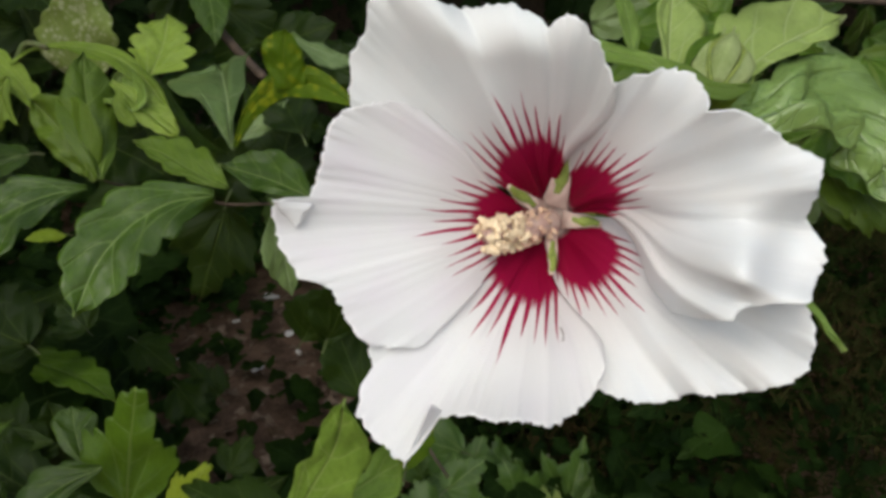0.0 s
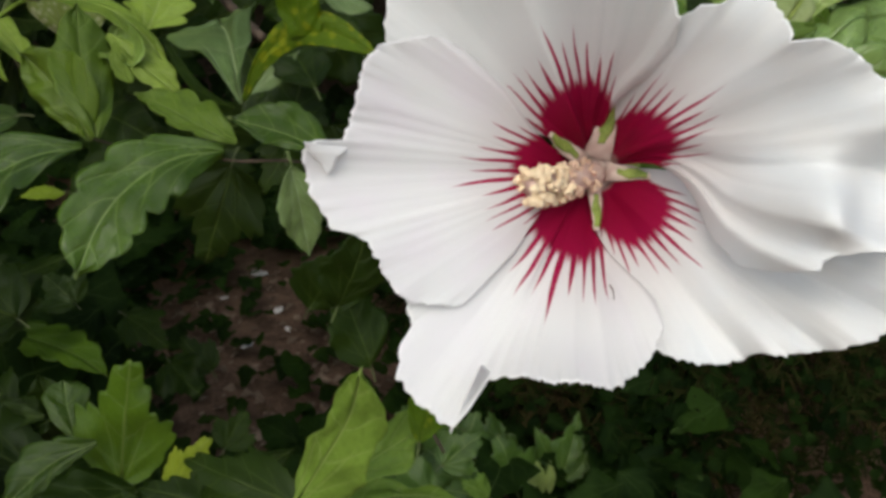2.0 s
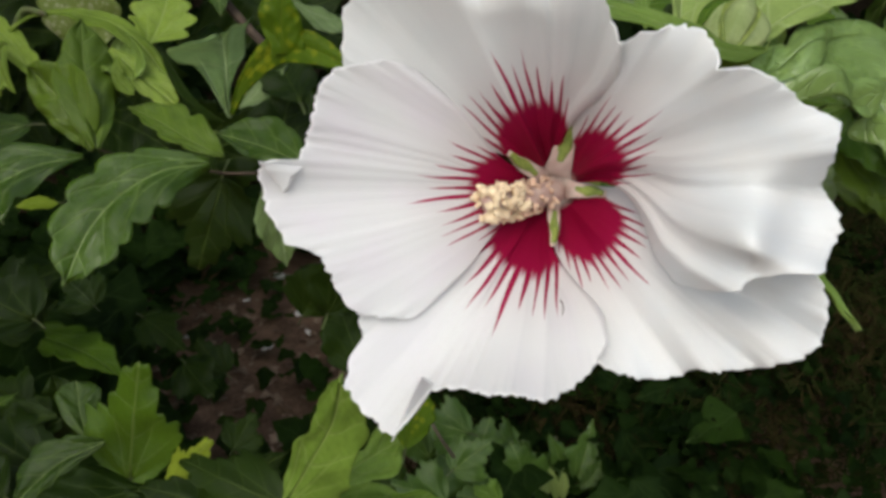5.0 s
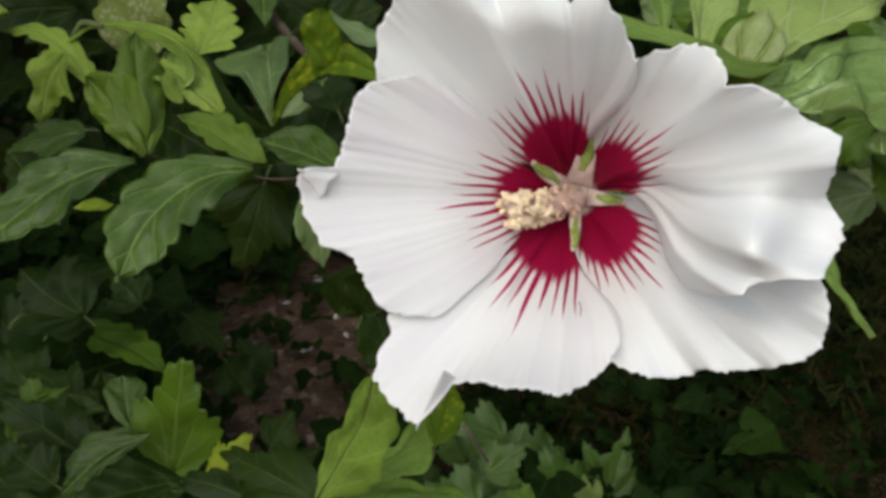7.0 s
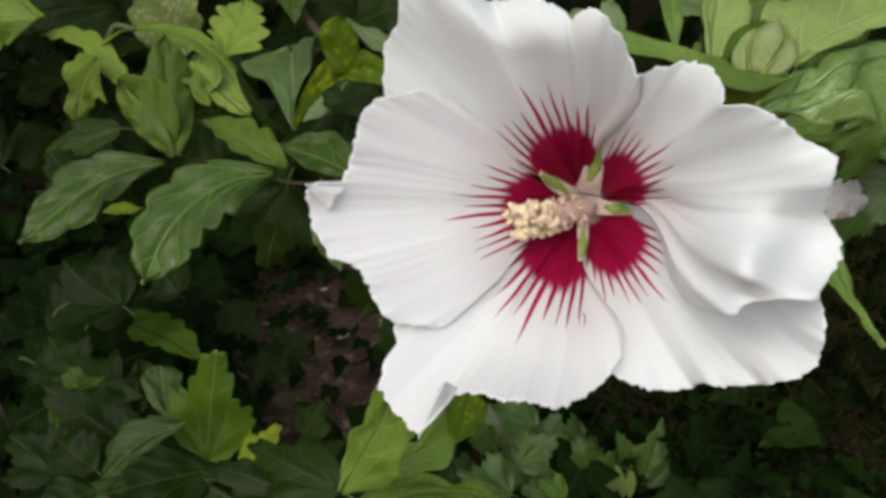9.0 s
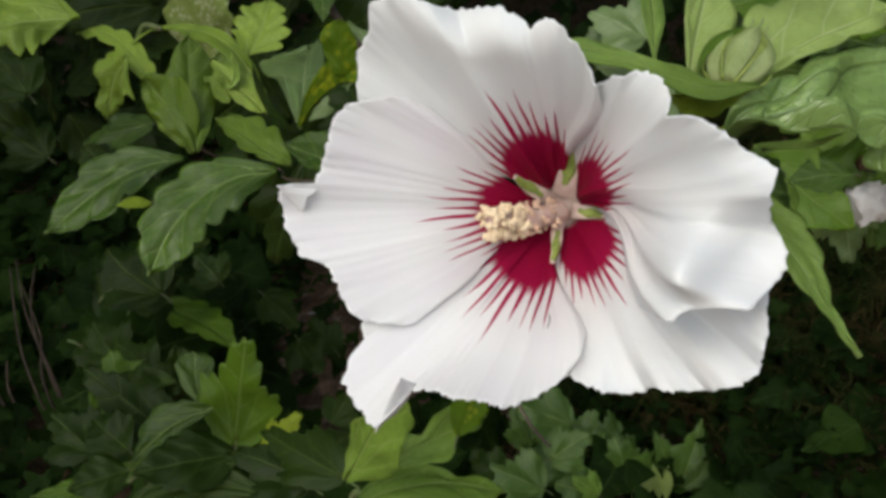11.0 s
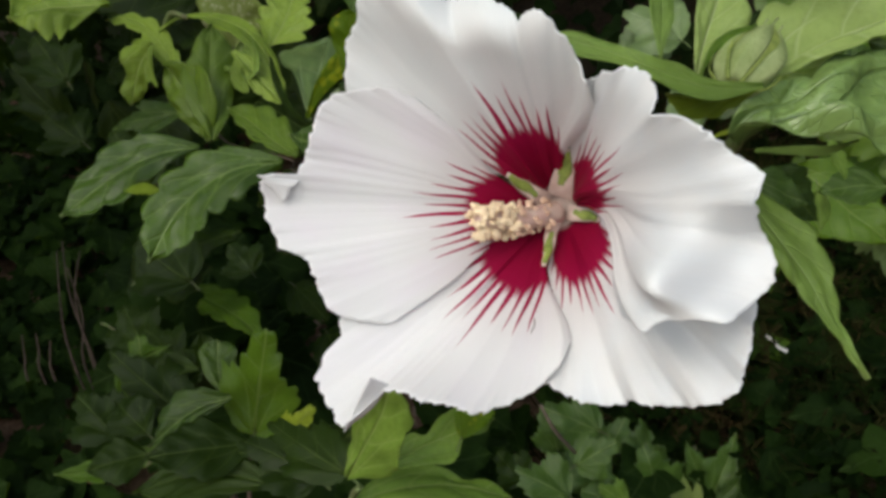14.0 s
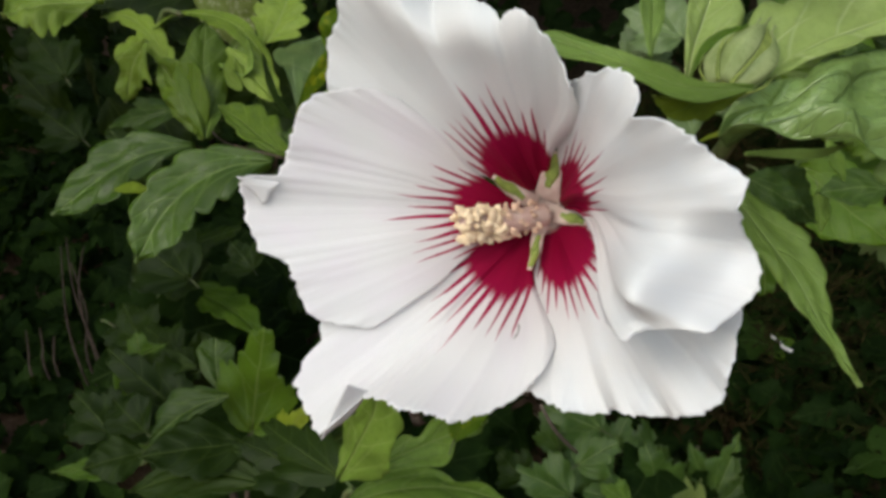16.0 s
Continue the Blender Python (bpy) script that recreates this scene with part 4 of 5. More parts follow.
blade(right_branch, LEAF2, ((0.0378, 0.1532, 0.5828), (0.0375, 0.1571, 0.5868), (0.0369, 0.1612, 0.5914), (0.0358, 0.1656, 0.5970)), ((0.45, -0.76, 0.47),), (0.3, 1.2, 2.1, 3, 3, 1.9, 0.4), (0.2, 0.8, 1.5, 2.4, 2.6, 1.5, 0.3), (0.3, 0.1), (3, 0.03), "light green narrow leaf")
blade(right_branch, PALE, ((0.0444, 0.1513, 0.5792), (0.0449, 0.1577, 0.5840), (0.0462, 0.1646, 0.5892), (0.0478, 0.1724, 0.5963)), ((0.04, -0.80, 0.60),), (0.2, 1, 1.6, 2.4, 3.4, 3.4, 2, 0.2), (0.2, 1.4, 3.6, 5.9, 6.8, 6.2, 3.1, 0.2), (0.7, 0.15), (3, 0.05), "light green upright leaf folded along its midrib")
blade(right_branch, MID, ((0.0449, 0.1445, 0.5814), (0.0460, 0.1478, 0.5846), (0.0490, 0.1514, 0.5873), (0.0534, 0.1549, 0.5887)), ((-0.17, -0.50, 0.85),), (0.1, 0.6, 1.4, 1.9, 0), (0.1, 0.4, 0.7, 0.5, 0), (-0.4, -0.4), (2, 0), "dark green bract beside the bud")
blade(right_branch, PALE, ((0.0513, 0.1462, 0.5778), (0.0576, 0.1534, 0.5815), (0.0659, 0.1608, 0.5856), (0.0757, 0.1679, 0.5887), (0.0843, 0.1743, 0.5900)), ((-0.08, -0.64, 0.77),), (0.4, 3.6, 9.2, 11.9, 11, 9, 5.4, 0), (0.5, 0.9, 1.8, 3, 4.5, 4.5, 3.7, 0), (0.15, 0.2), (4, 0.12), "broad light green veined leaf")
blade(right_branch, PUCKER, ((0.0512, 0.1436, 0.5708), (0.0572, 0.1442, 0.5749), (0.0649, 0.1462, 0.5767), (0.0719, 0.1495, 0.5762), (0.0812, 0.1548, 0.5723), (0.0857, 0.1511, 0.5649), (0.0886, 0.1467, 0.5555)), ((-0.09, -0.29, 0.95), (0.32, -0.66, 0.68)), (0.3, 4.8, 9.3, 14.2, 18.2, 9.2, 5.4, 0), (0.2, 1.9, 4, 6.3, 6.9, 6.3, 4.2, 0), (0.12, -0.25), (5, 0.08), "puckered light green leaf with dark veins arching over")
blade(right_branch, LEAF2, ((0.0542, 0.1320, 0.5723), (0.0602, 0.1396, 0.5707), (0.0674, 0.1476, 0.5691), (0.0733, 0.1558, 0.5692)), ((0.29, -0.94, 0.19),), (0.1, 0.6, 0.9, 0.8, 0), (0.1, 0.7, 0.9, 0.7, 0), (0.2, -0.2), (3, 0.05), "rolled lower edge of a light green leaf")
blade(right_branch, YELLOW, ((0.0477, 0.1431, 0.5710), (0.0502, 0.1450, 0.5719), (0.0525, 0.1466, 0.5723), (0.0547, 0.1482, 0.5725)), ((0.15, -0.48, 0.86),), (0.2, 0.4, 0.6, 0.6, 0.4), (0.2, 0.5, 0.8, 0.8, 0.4), (0.1, 0.1), (2, 0), "small yellow-green stipule")
blade(right_branch, LEAF2, ((0.0534, 0.1518, 0.5610), (0.0603, 0.1483, 0.5541), (0.0669, 0.1447, 0.5471), (0.0717, 0.1407, 0.5403), (0.0781, 0.1364, 0.5319)), ((0.45, -0.59, 0.67),), (1.6, 5, 7.1, 7.7, 5.8, 4.2, 3, 1.5, 0), (2.5, 8.1, 7.7, 5.2, 4.4, 3.4, 2.3, 1, 0), (-0.15, 0.25), (6, 0.13), "long green toothed leaf hanging down")

front_branch = thing("hibiscus_branch", "hibiscus shoot with large bright green leaves below the flower", "branch", "hibiscus branches", place(-0.05, 0.185, 0.36))
rod("stem", ((-0.058, 0.20, 0.30), (-0.0463, 0.1860, 0.4234), (-0.0399, 0.1815, 0.4454)), 0.0016, 0.001, GREENSTEM, front_branch, "green stem")
leaf(front_branch, "ovate", MOTTLED, (-0.0111, 0.1941, 0.4602), (-0.0081, 0.2150, 0.4714), (0.17, -0.48, 0.86), 0.0059, 0.30, 0.10, "dark speckled leaf under the flower")
leaf(front_branch, "lobed", DARK, (-0.0467, 0.1878, 0.4436), (-0.0812, 0.2022, 0.4471), (-0.14, -0.53, 0.84), 0.0105, 0.40, 0.10, "dark green leaf")
leaf(front_branch, "ovate", DARK, (-0.0355, 0.2102, 0.4943), (-0.0262, 0.2106, 0.5203), (0.39, -0.91, -0.13), 0.0102, 0.30, 0.10, "dark leaf behind the flower")
leaf(front_branch, "ovate", DARK, (-0.0469, 0.2272, 0.4854), (-0.0346, 0.2253, 0.5050), (-0.00, -1.00, -0.09), 0.0110, 0.30, 0.10, "dark leaf behind the flower")
leaf(front_branch, "ovate", DARK, (-0.0276, 0.2224, 0.4680), (-0.0379, 0.2308, 0.4924), (0.40, -0.80, 0.45), 0.0103, 0.30, 0.10, "dark leaf behind the flower")
blade(front_branch, LUSH, ((-0.0453, 0.1839, 0.4460), (-0.0357, 0.1790, 0.4649), (-0.0275, 0.1735, 0.4828), (-0.0234, 0.1674, 0.5001)), ((-0.05, -0.95, 0.31),), (0.8, 2.3, 3.9, 5.7, 6.9, 4, 5.1, 5.1, 3.2, 0.6), (0.9, 7.4, 10.9, 12.4, 12.1, 9.1, 10.3, 9.7, 6.8, 0.8), (0.1, 0.12), (6, 0.05), "large bright green leaf with pale veins")
blade(front_branch, LUSH, ((-0.0448, 0.1842, 0.4466), (-0.0416, 0.1837, 0.4555), (-0.0394, 0.1838, 0.4662)), ((-0.21, -0.88, 0.44),), (0.5, 2.4, 3.1, 2.4, 0.7), (0.6, 2.3, 2.7, 2.3, 0.8), (0.1, 0.1), (1, 0.05), "lobe of a large bright green leaf")
blade(front_branch, LUSH, ((-0.0391, 0.1829, 0.4487), (-0.0283, 0.1930, 0.4520), (-0.0179, 0.2025, 0.4543), (-0.0052, 0.2125, 0.4561)), ((0.23, -0.56, 0.80),), (0.5, 1, 2.4, 3.8, 5.9, 2.1, 6, 7.8, 7.5, 5.4, 0.7), (0.5, 1.5, 2.9, 4, 5.2, 7.1, 9, 8.3, 1.9, 3.4, 3.1, 0.8), (0.1, 0.15), (5, 0.04), "bright green leaf with rounded lobes")
blade(front_branch, LUSH, ((-0.0449, 0.1802, 0.4387), (-0.0308, 0.1947, 0.4370), (-0.0156, 0.2078, 0.4311), (-0.0000, 0.2188, 0.4202)), ((0.25, -0.45, 0.86),), (0.6, 2.2, 4.5, 6.9, 8.5, 9, 7.6, 5.7, 0.8, 2.5, 3.8, 2.6, 0.4), (0.6, 4.6, 8.3, 10.4, 7, 10.9, 12.1, 6.7, 5.4, 0.5), (-0.1, 0.2), (6, 0.05), "bright green toothed leaf")

low_branch = thing("hibiscus_branch", "low hibiscus branch with bright and dark lobed leaves", "branch", "hibiscus branches", place(-0.17, 0.33, 0.0))
rod("stem", ((-0.20, 0.36, 0.0), (-0.18, 0.34, 0.18), (-0.1681, 0.3109, 0.2905), (-0.1570, 0.3047, 0.3545)), 0.003, 0.0007, BARK, low_branch, "brown woody stem")
rod("stem", ((-0.19, 0.35, 0.15), (-0.25, 0.40, 0.27), (-0.3072, 0.4422, 0.3152), (-0.2728, 0.4188, 0.3740)), 0.003, 0.0012, BARK, low_branch, "brown woody stem")
leaf(low_branch, "lobed", MID, (-0.1553, 0.3050, 0.3550), (-0.1460, 0.3138, 0.4163), (-0.00, -0.99, 0.14), 0.0231, -0.30, 0.12, "bright upright lobed leaf")
leaf(low_branch, "lobed", YELLOW, (-0.1120, 0.2584, 0.3897), (-0.0950, 0.2607, 0.4130), (-0.28, -0.91, 0.30), 0.0085, 0.30, 0.10, "yellowing lobed leaf")
# most low leaves take the dark green that stands in for shade
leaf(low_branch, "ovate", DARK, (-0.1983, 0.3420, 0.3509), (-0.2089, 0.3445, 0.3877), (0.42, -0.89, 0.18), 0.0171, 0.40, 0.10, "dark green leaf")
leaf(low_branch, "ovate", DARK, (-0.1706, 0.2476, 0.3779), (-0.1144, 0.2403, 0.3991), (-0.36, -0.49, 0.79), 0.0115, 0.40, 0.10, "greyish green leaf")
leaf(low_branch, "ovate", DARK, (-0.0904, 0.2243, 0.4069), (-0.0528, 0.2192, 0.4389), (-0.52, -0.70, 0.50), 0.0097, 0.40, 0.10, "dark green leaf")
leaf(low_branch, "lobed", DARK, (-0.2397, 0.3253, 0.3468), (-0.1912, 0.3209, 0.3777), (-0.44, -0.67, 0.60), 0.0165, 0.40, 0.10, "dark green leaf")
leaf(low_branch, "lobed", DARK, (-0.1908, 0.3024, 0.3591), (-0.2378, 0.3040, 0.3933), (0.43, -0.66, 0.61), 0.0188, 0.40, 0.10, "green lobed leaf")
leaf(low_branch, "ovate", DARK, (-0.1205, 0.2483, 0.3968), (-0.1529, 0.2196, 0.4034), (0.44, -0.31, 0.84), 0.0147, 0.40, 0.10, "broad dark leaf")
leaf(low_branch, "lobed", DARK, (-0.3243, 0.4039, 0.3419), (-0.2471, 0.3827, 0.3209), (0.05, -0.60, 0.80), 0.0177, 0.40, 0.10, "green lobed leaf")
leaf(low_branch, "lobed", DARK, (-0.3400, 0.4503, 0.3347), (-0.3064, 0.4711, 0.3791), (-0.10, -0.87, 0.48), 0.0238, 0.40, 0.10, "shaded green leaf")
leaf(low_branch, "lobed", DARK, (-0.3017, 0.4177, 0.3790), (-0.2218, 0.4206, 0.4202), (-0.32, -0.68, 0.66), 0.0198, 0.30, 0.10, "green leaf coloured dark for shade")
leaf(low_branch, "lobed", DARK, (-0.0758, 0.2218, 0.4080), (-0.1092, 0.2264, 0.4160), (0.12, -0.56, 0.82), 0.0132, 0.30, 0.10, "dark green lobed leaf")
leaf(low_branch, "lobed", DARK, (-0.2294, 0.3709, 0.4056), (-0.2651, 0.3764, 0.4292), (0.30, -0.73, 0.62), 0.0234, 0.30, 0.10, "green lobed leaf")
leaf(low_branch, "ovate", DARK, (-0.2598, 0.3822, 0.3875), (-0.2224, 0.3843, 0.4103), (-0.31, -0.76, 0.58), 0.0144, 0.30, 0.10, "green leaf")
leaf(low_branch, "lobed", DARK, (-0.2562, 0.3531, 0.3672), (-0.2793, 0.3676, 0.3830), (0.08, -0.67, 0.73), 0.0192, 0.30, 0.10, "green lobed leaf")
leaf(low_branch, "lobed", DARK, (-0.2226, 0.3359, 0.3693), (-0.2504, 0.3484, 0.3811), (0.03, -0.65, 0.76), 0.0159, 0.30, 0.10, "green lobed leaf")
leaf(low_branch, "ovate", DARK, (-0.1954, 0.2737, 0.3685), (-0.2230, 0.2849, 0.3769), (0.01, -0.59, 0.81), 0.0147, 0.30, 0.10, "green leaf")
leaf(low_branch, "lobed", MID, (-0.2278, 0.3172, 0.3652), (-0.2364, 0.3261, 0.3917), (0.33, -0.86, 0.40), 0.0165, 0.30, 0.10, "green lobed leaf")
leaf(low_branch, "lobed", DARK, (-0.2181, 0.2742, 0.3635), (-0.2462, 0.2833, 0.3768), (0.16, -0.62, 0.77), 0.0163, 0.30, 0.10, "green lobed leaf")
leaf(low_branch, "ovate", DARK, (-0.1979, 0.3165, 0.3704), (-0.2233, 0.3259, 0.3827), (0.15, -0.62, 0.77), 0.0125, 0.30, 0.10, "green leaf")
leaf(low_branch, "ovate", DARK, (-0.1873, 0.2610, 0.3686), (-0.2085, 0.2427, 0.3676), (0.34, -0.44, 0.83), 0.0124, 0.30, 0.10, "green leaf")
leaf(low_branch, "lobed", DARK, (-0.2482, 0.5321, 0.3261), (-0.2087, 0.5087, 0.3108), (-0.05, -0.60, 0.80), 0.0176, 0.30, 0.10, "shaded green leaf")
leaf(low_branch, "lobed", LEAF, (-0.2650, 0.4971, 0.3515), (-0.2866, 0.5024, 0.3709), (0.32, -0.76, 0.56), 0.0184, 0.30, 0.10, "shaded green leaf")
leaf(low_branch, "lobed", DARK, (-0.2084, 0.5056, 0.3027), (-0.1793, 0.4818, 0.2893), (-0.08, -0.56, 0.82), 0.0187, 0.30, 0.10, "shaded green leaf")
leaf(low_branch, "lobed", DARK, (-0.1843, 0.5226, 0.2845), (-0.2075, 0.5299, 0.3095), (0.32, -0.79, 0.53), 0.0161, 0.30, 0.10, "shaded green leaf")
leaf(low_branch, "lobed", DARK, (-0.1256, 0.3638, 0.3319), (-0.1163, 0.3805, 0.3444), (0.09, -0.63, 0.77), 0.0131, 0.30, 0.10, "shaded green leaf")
blade(low_branch, MID, ((-0.2778, 0.4224, 0.3731), (-0.2470, 0.4134, 0.3698), (-0.2199, 0.4031, 0.3661), (-0.1965, 0.3901, 0.3591)), ((0.29, -0.58, 0.76),), (1.2, 8.5, 13.6, 13.3, 9.3, 0), (1.3, 9.2, 11.5, 9.5, 6, 0), (0.1, 0.15), (6, 0.16), "yellow-green toothed leaf")
blade(low_branch, MID, ((-0.2320, 0.3056, 0.3464), (-0.2382, 0.3111, 0.3634), (-0.2339, 0.3189, 0.3780), (-0.2174, 0.3280, 0.3872)), ((0.32, -0.69, 0.65),), (0.9, 5.8, 7.3, 7, 3.8, 0), (0.9, 7.5, 10, 10.5, 6.3, 0), (0.1, 0.2), (5, 0.14), "green toothed leaf")
blade(low_branch, DARK, ((-0.1925, 0.3167, 0.3827), (-0.2121, 0.3129, 0.3815), (-0.2354, 0.3053, 0.3741)), ((0.29, -0.58, 0.76),), (1, 6, 6.9, 4.2, 0), (0.9, 8.4, 9.8, 6.2, 0), (0.1, 0.2), (4, 0.14), "dark green toothed leaf")
blade(low_branch, LEAF, ((-0.1768, 0.3118, 0.3735), (-0.1830, 0.3202, 0.3840), (-0.1875, 0.3292, 0.3948)), ((0.25, -0.64, 0.73),), (0.9, 5.8, 8.8, 10.1, 4.8), (0.9, 5.8, 9.4, 11.2, 4.2), (0.1, -0.1), (2, 0.04), "greyish green leaf")
blade(low_branch, LEAF, ((-0.1541, 0.2866, 0.3908), (-0.1740, 0.2796, 0.3823), (-0.1932, 0.2692, 0.3654)), ((0.28, -0.54, 0.80),), (0.9, 5.7, 8.4, 5.8, 0), (0.8, 9.5, 12.4, 7.9, 0), (0.1, 0.2), (4, 0.12), "green lobed leaf")
blade(low_branch, LEAF, ((-0.1182, 0.2520, 0.3900), (-0.1359, 0.2527, 0.3912), (-0.1532, 0.2520, 0.3887), (-0.1689, 0.2488, 0.3796)), ((0.25, -0.45, 0.86),), (0.8, 4.8, 6.2, 5.7, 0), (0.7, 4.8, 8.4, 6.4, 0), (0.1, 0.2), (4, 0.12), "broad greyish leaf")
blade(low_branch, DARK, ((-0.0988, 0.2348, 0.3891), (-0.1243, 0.2336, 0.3912), (-0.1452, 0.2311, 0.3872), (-0.1671, 0.2256, 0.3773)), ((0.25, -0.45, 0.86),), (0.7, 7.3, 11.5, 9.5, 0), (0.7, 7.5, 10.2, 7.3, 0), (0.1, 0.2), (5, 0.12), "broad dark leaf")
blade(low_branch, MID, ((-0.1868, 0.2848, 0.3577), (-0.2121, 0.2778, 0.3467), (-0.2332, 0.2734, 0.3387), (-0.2580, 0.2692, 0.3334)), ((0.26, -0.50, 0.83),), (1, 6.1, 8.8, 5.9, 0), (0.9, 5.3, 7.7, 5.8, 0), (0.1, 0.2), (5, 0.14), "green lobed leaf")

shoot_branch = thing("hibiscus_sucker", "young hibiscus sucker with pointed lobed leaves near the ground", "shrub", "", place(0.10, 0.72, 0.0))
rod("stem", ((0.10, 0.72, 0.0), (0.10, 0.72, 0.05), (0.095, 0.72, 0.10)), 0.004, 0.002, GREENSTEM, shoot_branch, "green stem")
rod("twig", ((-0.0235, 0.4328, 0.3151), (-0.0143, 0.4447, 0.2879), (-0.0075, 0.5161, 0.2203)), 0.0010, 0.0014, PALEBARK, shoot_branch, "slanting pale brown twig")
leaf(shoot_branch, "lobed", SHOOT, (0.0698, 0.6842, 0.0499), (0.0579, 0.6973, 0.1143), (-0.02, -0.98, 0.20), 0.0226, 0.20, 0.10, "green lobed leaf")
leaf(shoot_branch, "lobed", SHOOT, (0.0101, 0.7047, 0.0356), (0.0108, 0.7177, 0.0964), (0.08, -0.97, 0.21), 0.0246, 0.20, 0.10, "green lobed leaf")
leaf(shoot_branch, "ovate", PALE, (0.0937, 0.6600, 0.0644), (0.0828, 0.6642, 0.1056), (0.21, -0.96, 0.15), 0.0057, 0.20, 0.20, "narrow bright young leaf")
leaf(shoot_branch, "ovate", PALE, (0.0995, 0.6606, 0.0644), (0.0987, 0.6648, 0.1030), (0.11, -0.99, 0.11), 0.0057, 0.20, 0.20, "narrow bright young leaf")
leaf(shoot_branch, "lobed", LUSH, (0.0451, 0.6538, 0.0617), (0.0098, 0.6513, 0.0922), (0.48, -0.73, 0.49), 0.0195, 0.30, 0.10, "bright young leaf")
leaf(shoot_branch, "lobed", SHOOT, (0.1473, 0.6902, 0.0444), (0.1587, 0.6753, 0.0860), (0.43, -0.81, -0.41), 0.0200, 0.20, 0.20, "green lobed leaf")
leaf(shoot_branch, "lobed", SHOOT, (-0.0338, 0.6256, 0.1354), (-0.0540, 0.6370, 0.1753), (0.39, -0.82, 0.43), 0.0205, 0.20, 0.10, "green lobed leaf")
leaf(shoot_branch, "lobed", SHOOT, (0.0115, 0.6652, 0.1162), (0.0240, 0.6827, 0.1472), (0.11, -0.88, 0.45), 0.0213, 0.20, 0.10, "green lobed leaf")
leaf(shoot_branch, "lobed", DARK, (-0.0550, 0.5660, 0.1437), (-0.0818, 0.5681, 0.1671), (0.46, -0.67, 0.58), 0.0212, 0.20, 0.10, "dark green lobed leaf")
leaf(shoot_branch, "lobed", SHOOT, (0.0636, 0.6440, 0.0830), (0.0431, 0.6513, 0.1398), (0.44, -0.86, 0.27), 0.0315, 0.20, 0.10, "broad green lobed leaf")
leaf(shoot_branch, "lobed", SHOOT, (0.1085, 0.7088, 0.0442), (0.0909, 0.7164, 0.0995), (0.21, -0.96, 0.20), 0.0258, 0.20, 0.15, "green pointed leaf")
leaf(shoot_branch, "lobed", SHOOT, (0.0554, 0.6934, 0.0981), (0.0091, 0.6875, 0.1170), (0.37, -0.61, 0.70), 0.0277, 0.20, 0.10, "green lobed leaf")
leaf(shoot_branch, "lobed", SHOOT, (0.0045, 0.6189, 0.1706), (-0.0500, 0.6113, 0.1916), (0.35, -0.67, 0.66), 0.0270, 0.20, 0.10, "green lobed leaf")
leaf(shoot_branch, "lobed", SHOOT, (-0.0148, 0.5721, 0.1295), (-0.0681, 0.5661, 0.1531), (0.38, -0.61, 0.69), 0.0292, 0.20, 0.10, "green lobed leaf")
leaf(shoot_branch, "lobed", SHOOT, (0.0114, 0.6179, 0.1119), (-0.0283, 0.6209, 0.1465), (0.46, -0.67, 0.58), 0.0277, 0.20, 0.10, "green lobed leaf")
leaf(shoot_branch, "lobed", SHOOT, (0.0293, 0.5981, 0.1060), (-0.0071, 0.5933, 0.1206), (0.36, -0.61, 0.70), 0.0239, 0.20, 0.10, "green lobed leaf")
leaf(shoot_branch, "lobed", SHOOT, (0.1568, 0.7223, 0.0412), (0.1304, 0.7286, 0.0740), (0.55, -0.62, 0.56), 0.0260, 0.20, 0.10, "green lobed leaf")
leaf(shoot_branch, "lobed", SHOOT, (-0.0092, 0.5451, 0.1847), (0.0230, 0.5572, 0.2069), (-0.14, -0.77, 0.62), 0.0209, 0.20, 0.10, "green lobed leaf")
leaf(shoot_branch, "lobed", DARK, (0.0896, 0.7176, 0.0473), (0.0759, 0.7297, 0.0819), (0.24, -0.88, 0.40), 0.0310, 0.20, 0.10, "dark green lobed leaf")
leaf(shoot_branch, "lobed", LUSH, (0.0340, 0.6006, 0.1083), (0.0078, 0.5911, 0.1310), (0.65, -0.57, 0.51), 0.0154, 0.30, 0.10, "bright young leaf")
leaf(shoot_branch, "ovate", PALE, (0.0833, 0.6489, 0.0804), (0.0723, 0.6475, 0.1107), (0.46, -0.88, 0.13), 0.0065, 0.20, 0.20, "narrow bright young leaf")
blade(shoot_branch, SHOOT, ((0.1141, 0.6764, 0.0660), (0.1224, 0.6900, 0.0949), (0.1285, 0.6992, 0.1155), (0.1305, 0.7062, 0.1340)), ((0.34, -0.75, 0.57),), (3.1, 18.3, 24.4, 15.8, 8.7, 0), (2.6, 15.6, 17.6, 11.4, 5.2, 0), (0.15, 0.2), (4, 0.26), "green pointed toothed leaf")
blade(shoot_branch, SHOOT, ((0.1119, 0.6818, 0.0667), (0.0991, 0.6864, 0.0924), (0.0841, 0.6929, 0.1241)), ((0.03, -0.77, 0.64),), (2.3, 10.3, 11.4, 6.8, 0), (2.2, 10.9, 11.9, 6.5, 0), (0.2, 0.2), (3, 0.2), "green pointed leaf")
blade(shoot_branch, SHOOT, ((0.1173, 0.6696, 0.0739), (0.1316, 0.6769, 0.0867), (0.1411, 0.6845, 0.1035)), ((0.39, -0.58, 0.72),), (2.2, 8.6, 10.1, 5.9, 0), (2, 7.9, 9.8, 6, 0), (0.2, 0.2), (3, 0.2), "green pointed leaf")
blade(shoot_branch, MID, ((0.1240, 0.9087, 0.1458), (0.1739, 0.9066, 0.1316), (0.2264, 0.9061, 0.1190)), ((0.25, -0.45, 0.86),), (2.4, 14.5, 17.6, 11.1, 0), (3.1, 20.8, 24.6, 14.1, 0), (0.1, 0.2), (4, 0.1), "shaded green leaf")

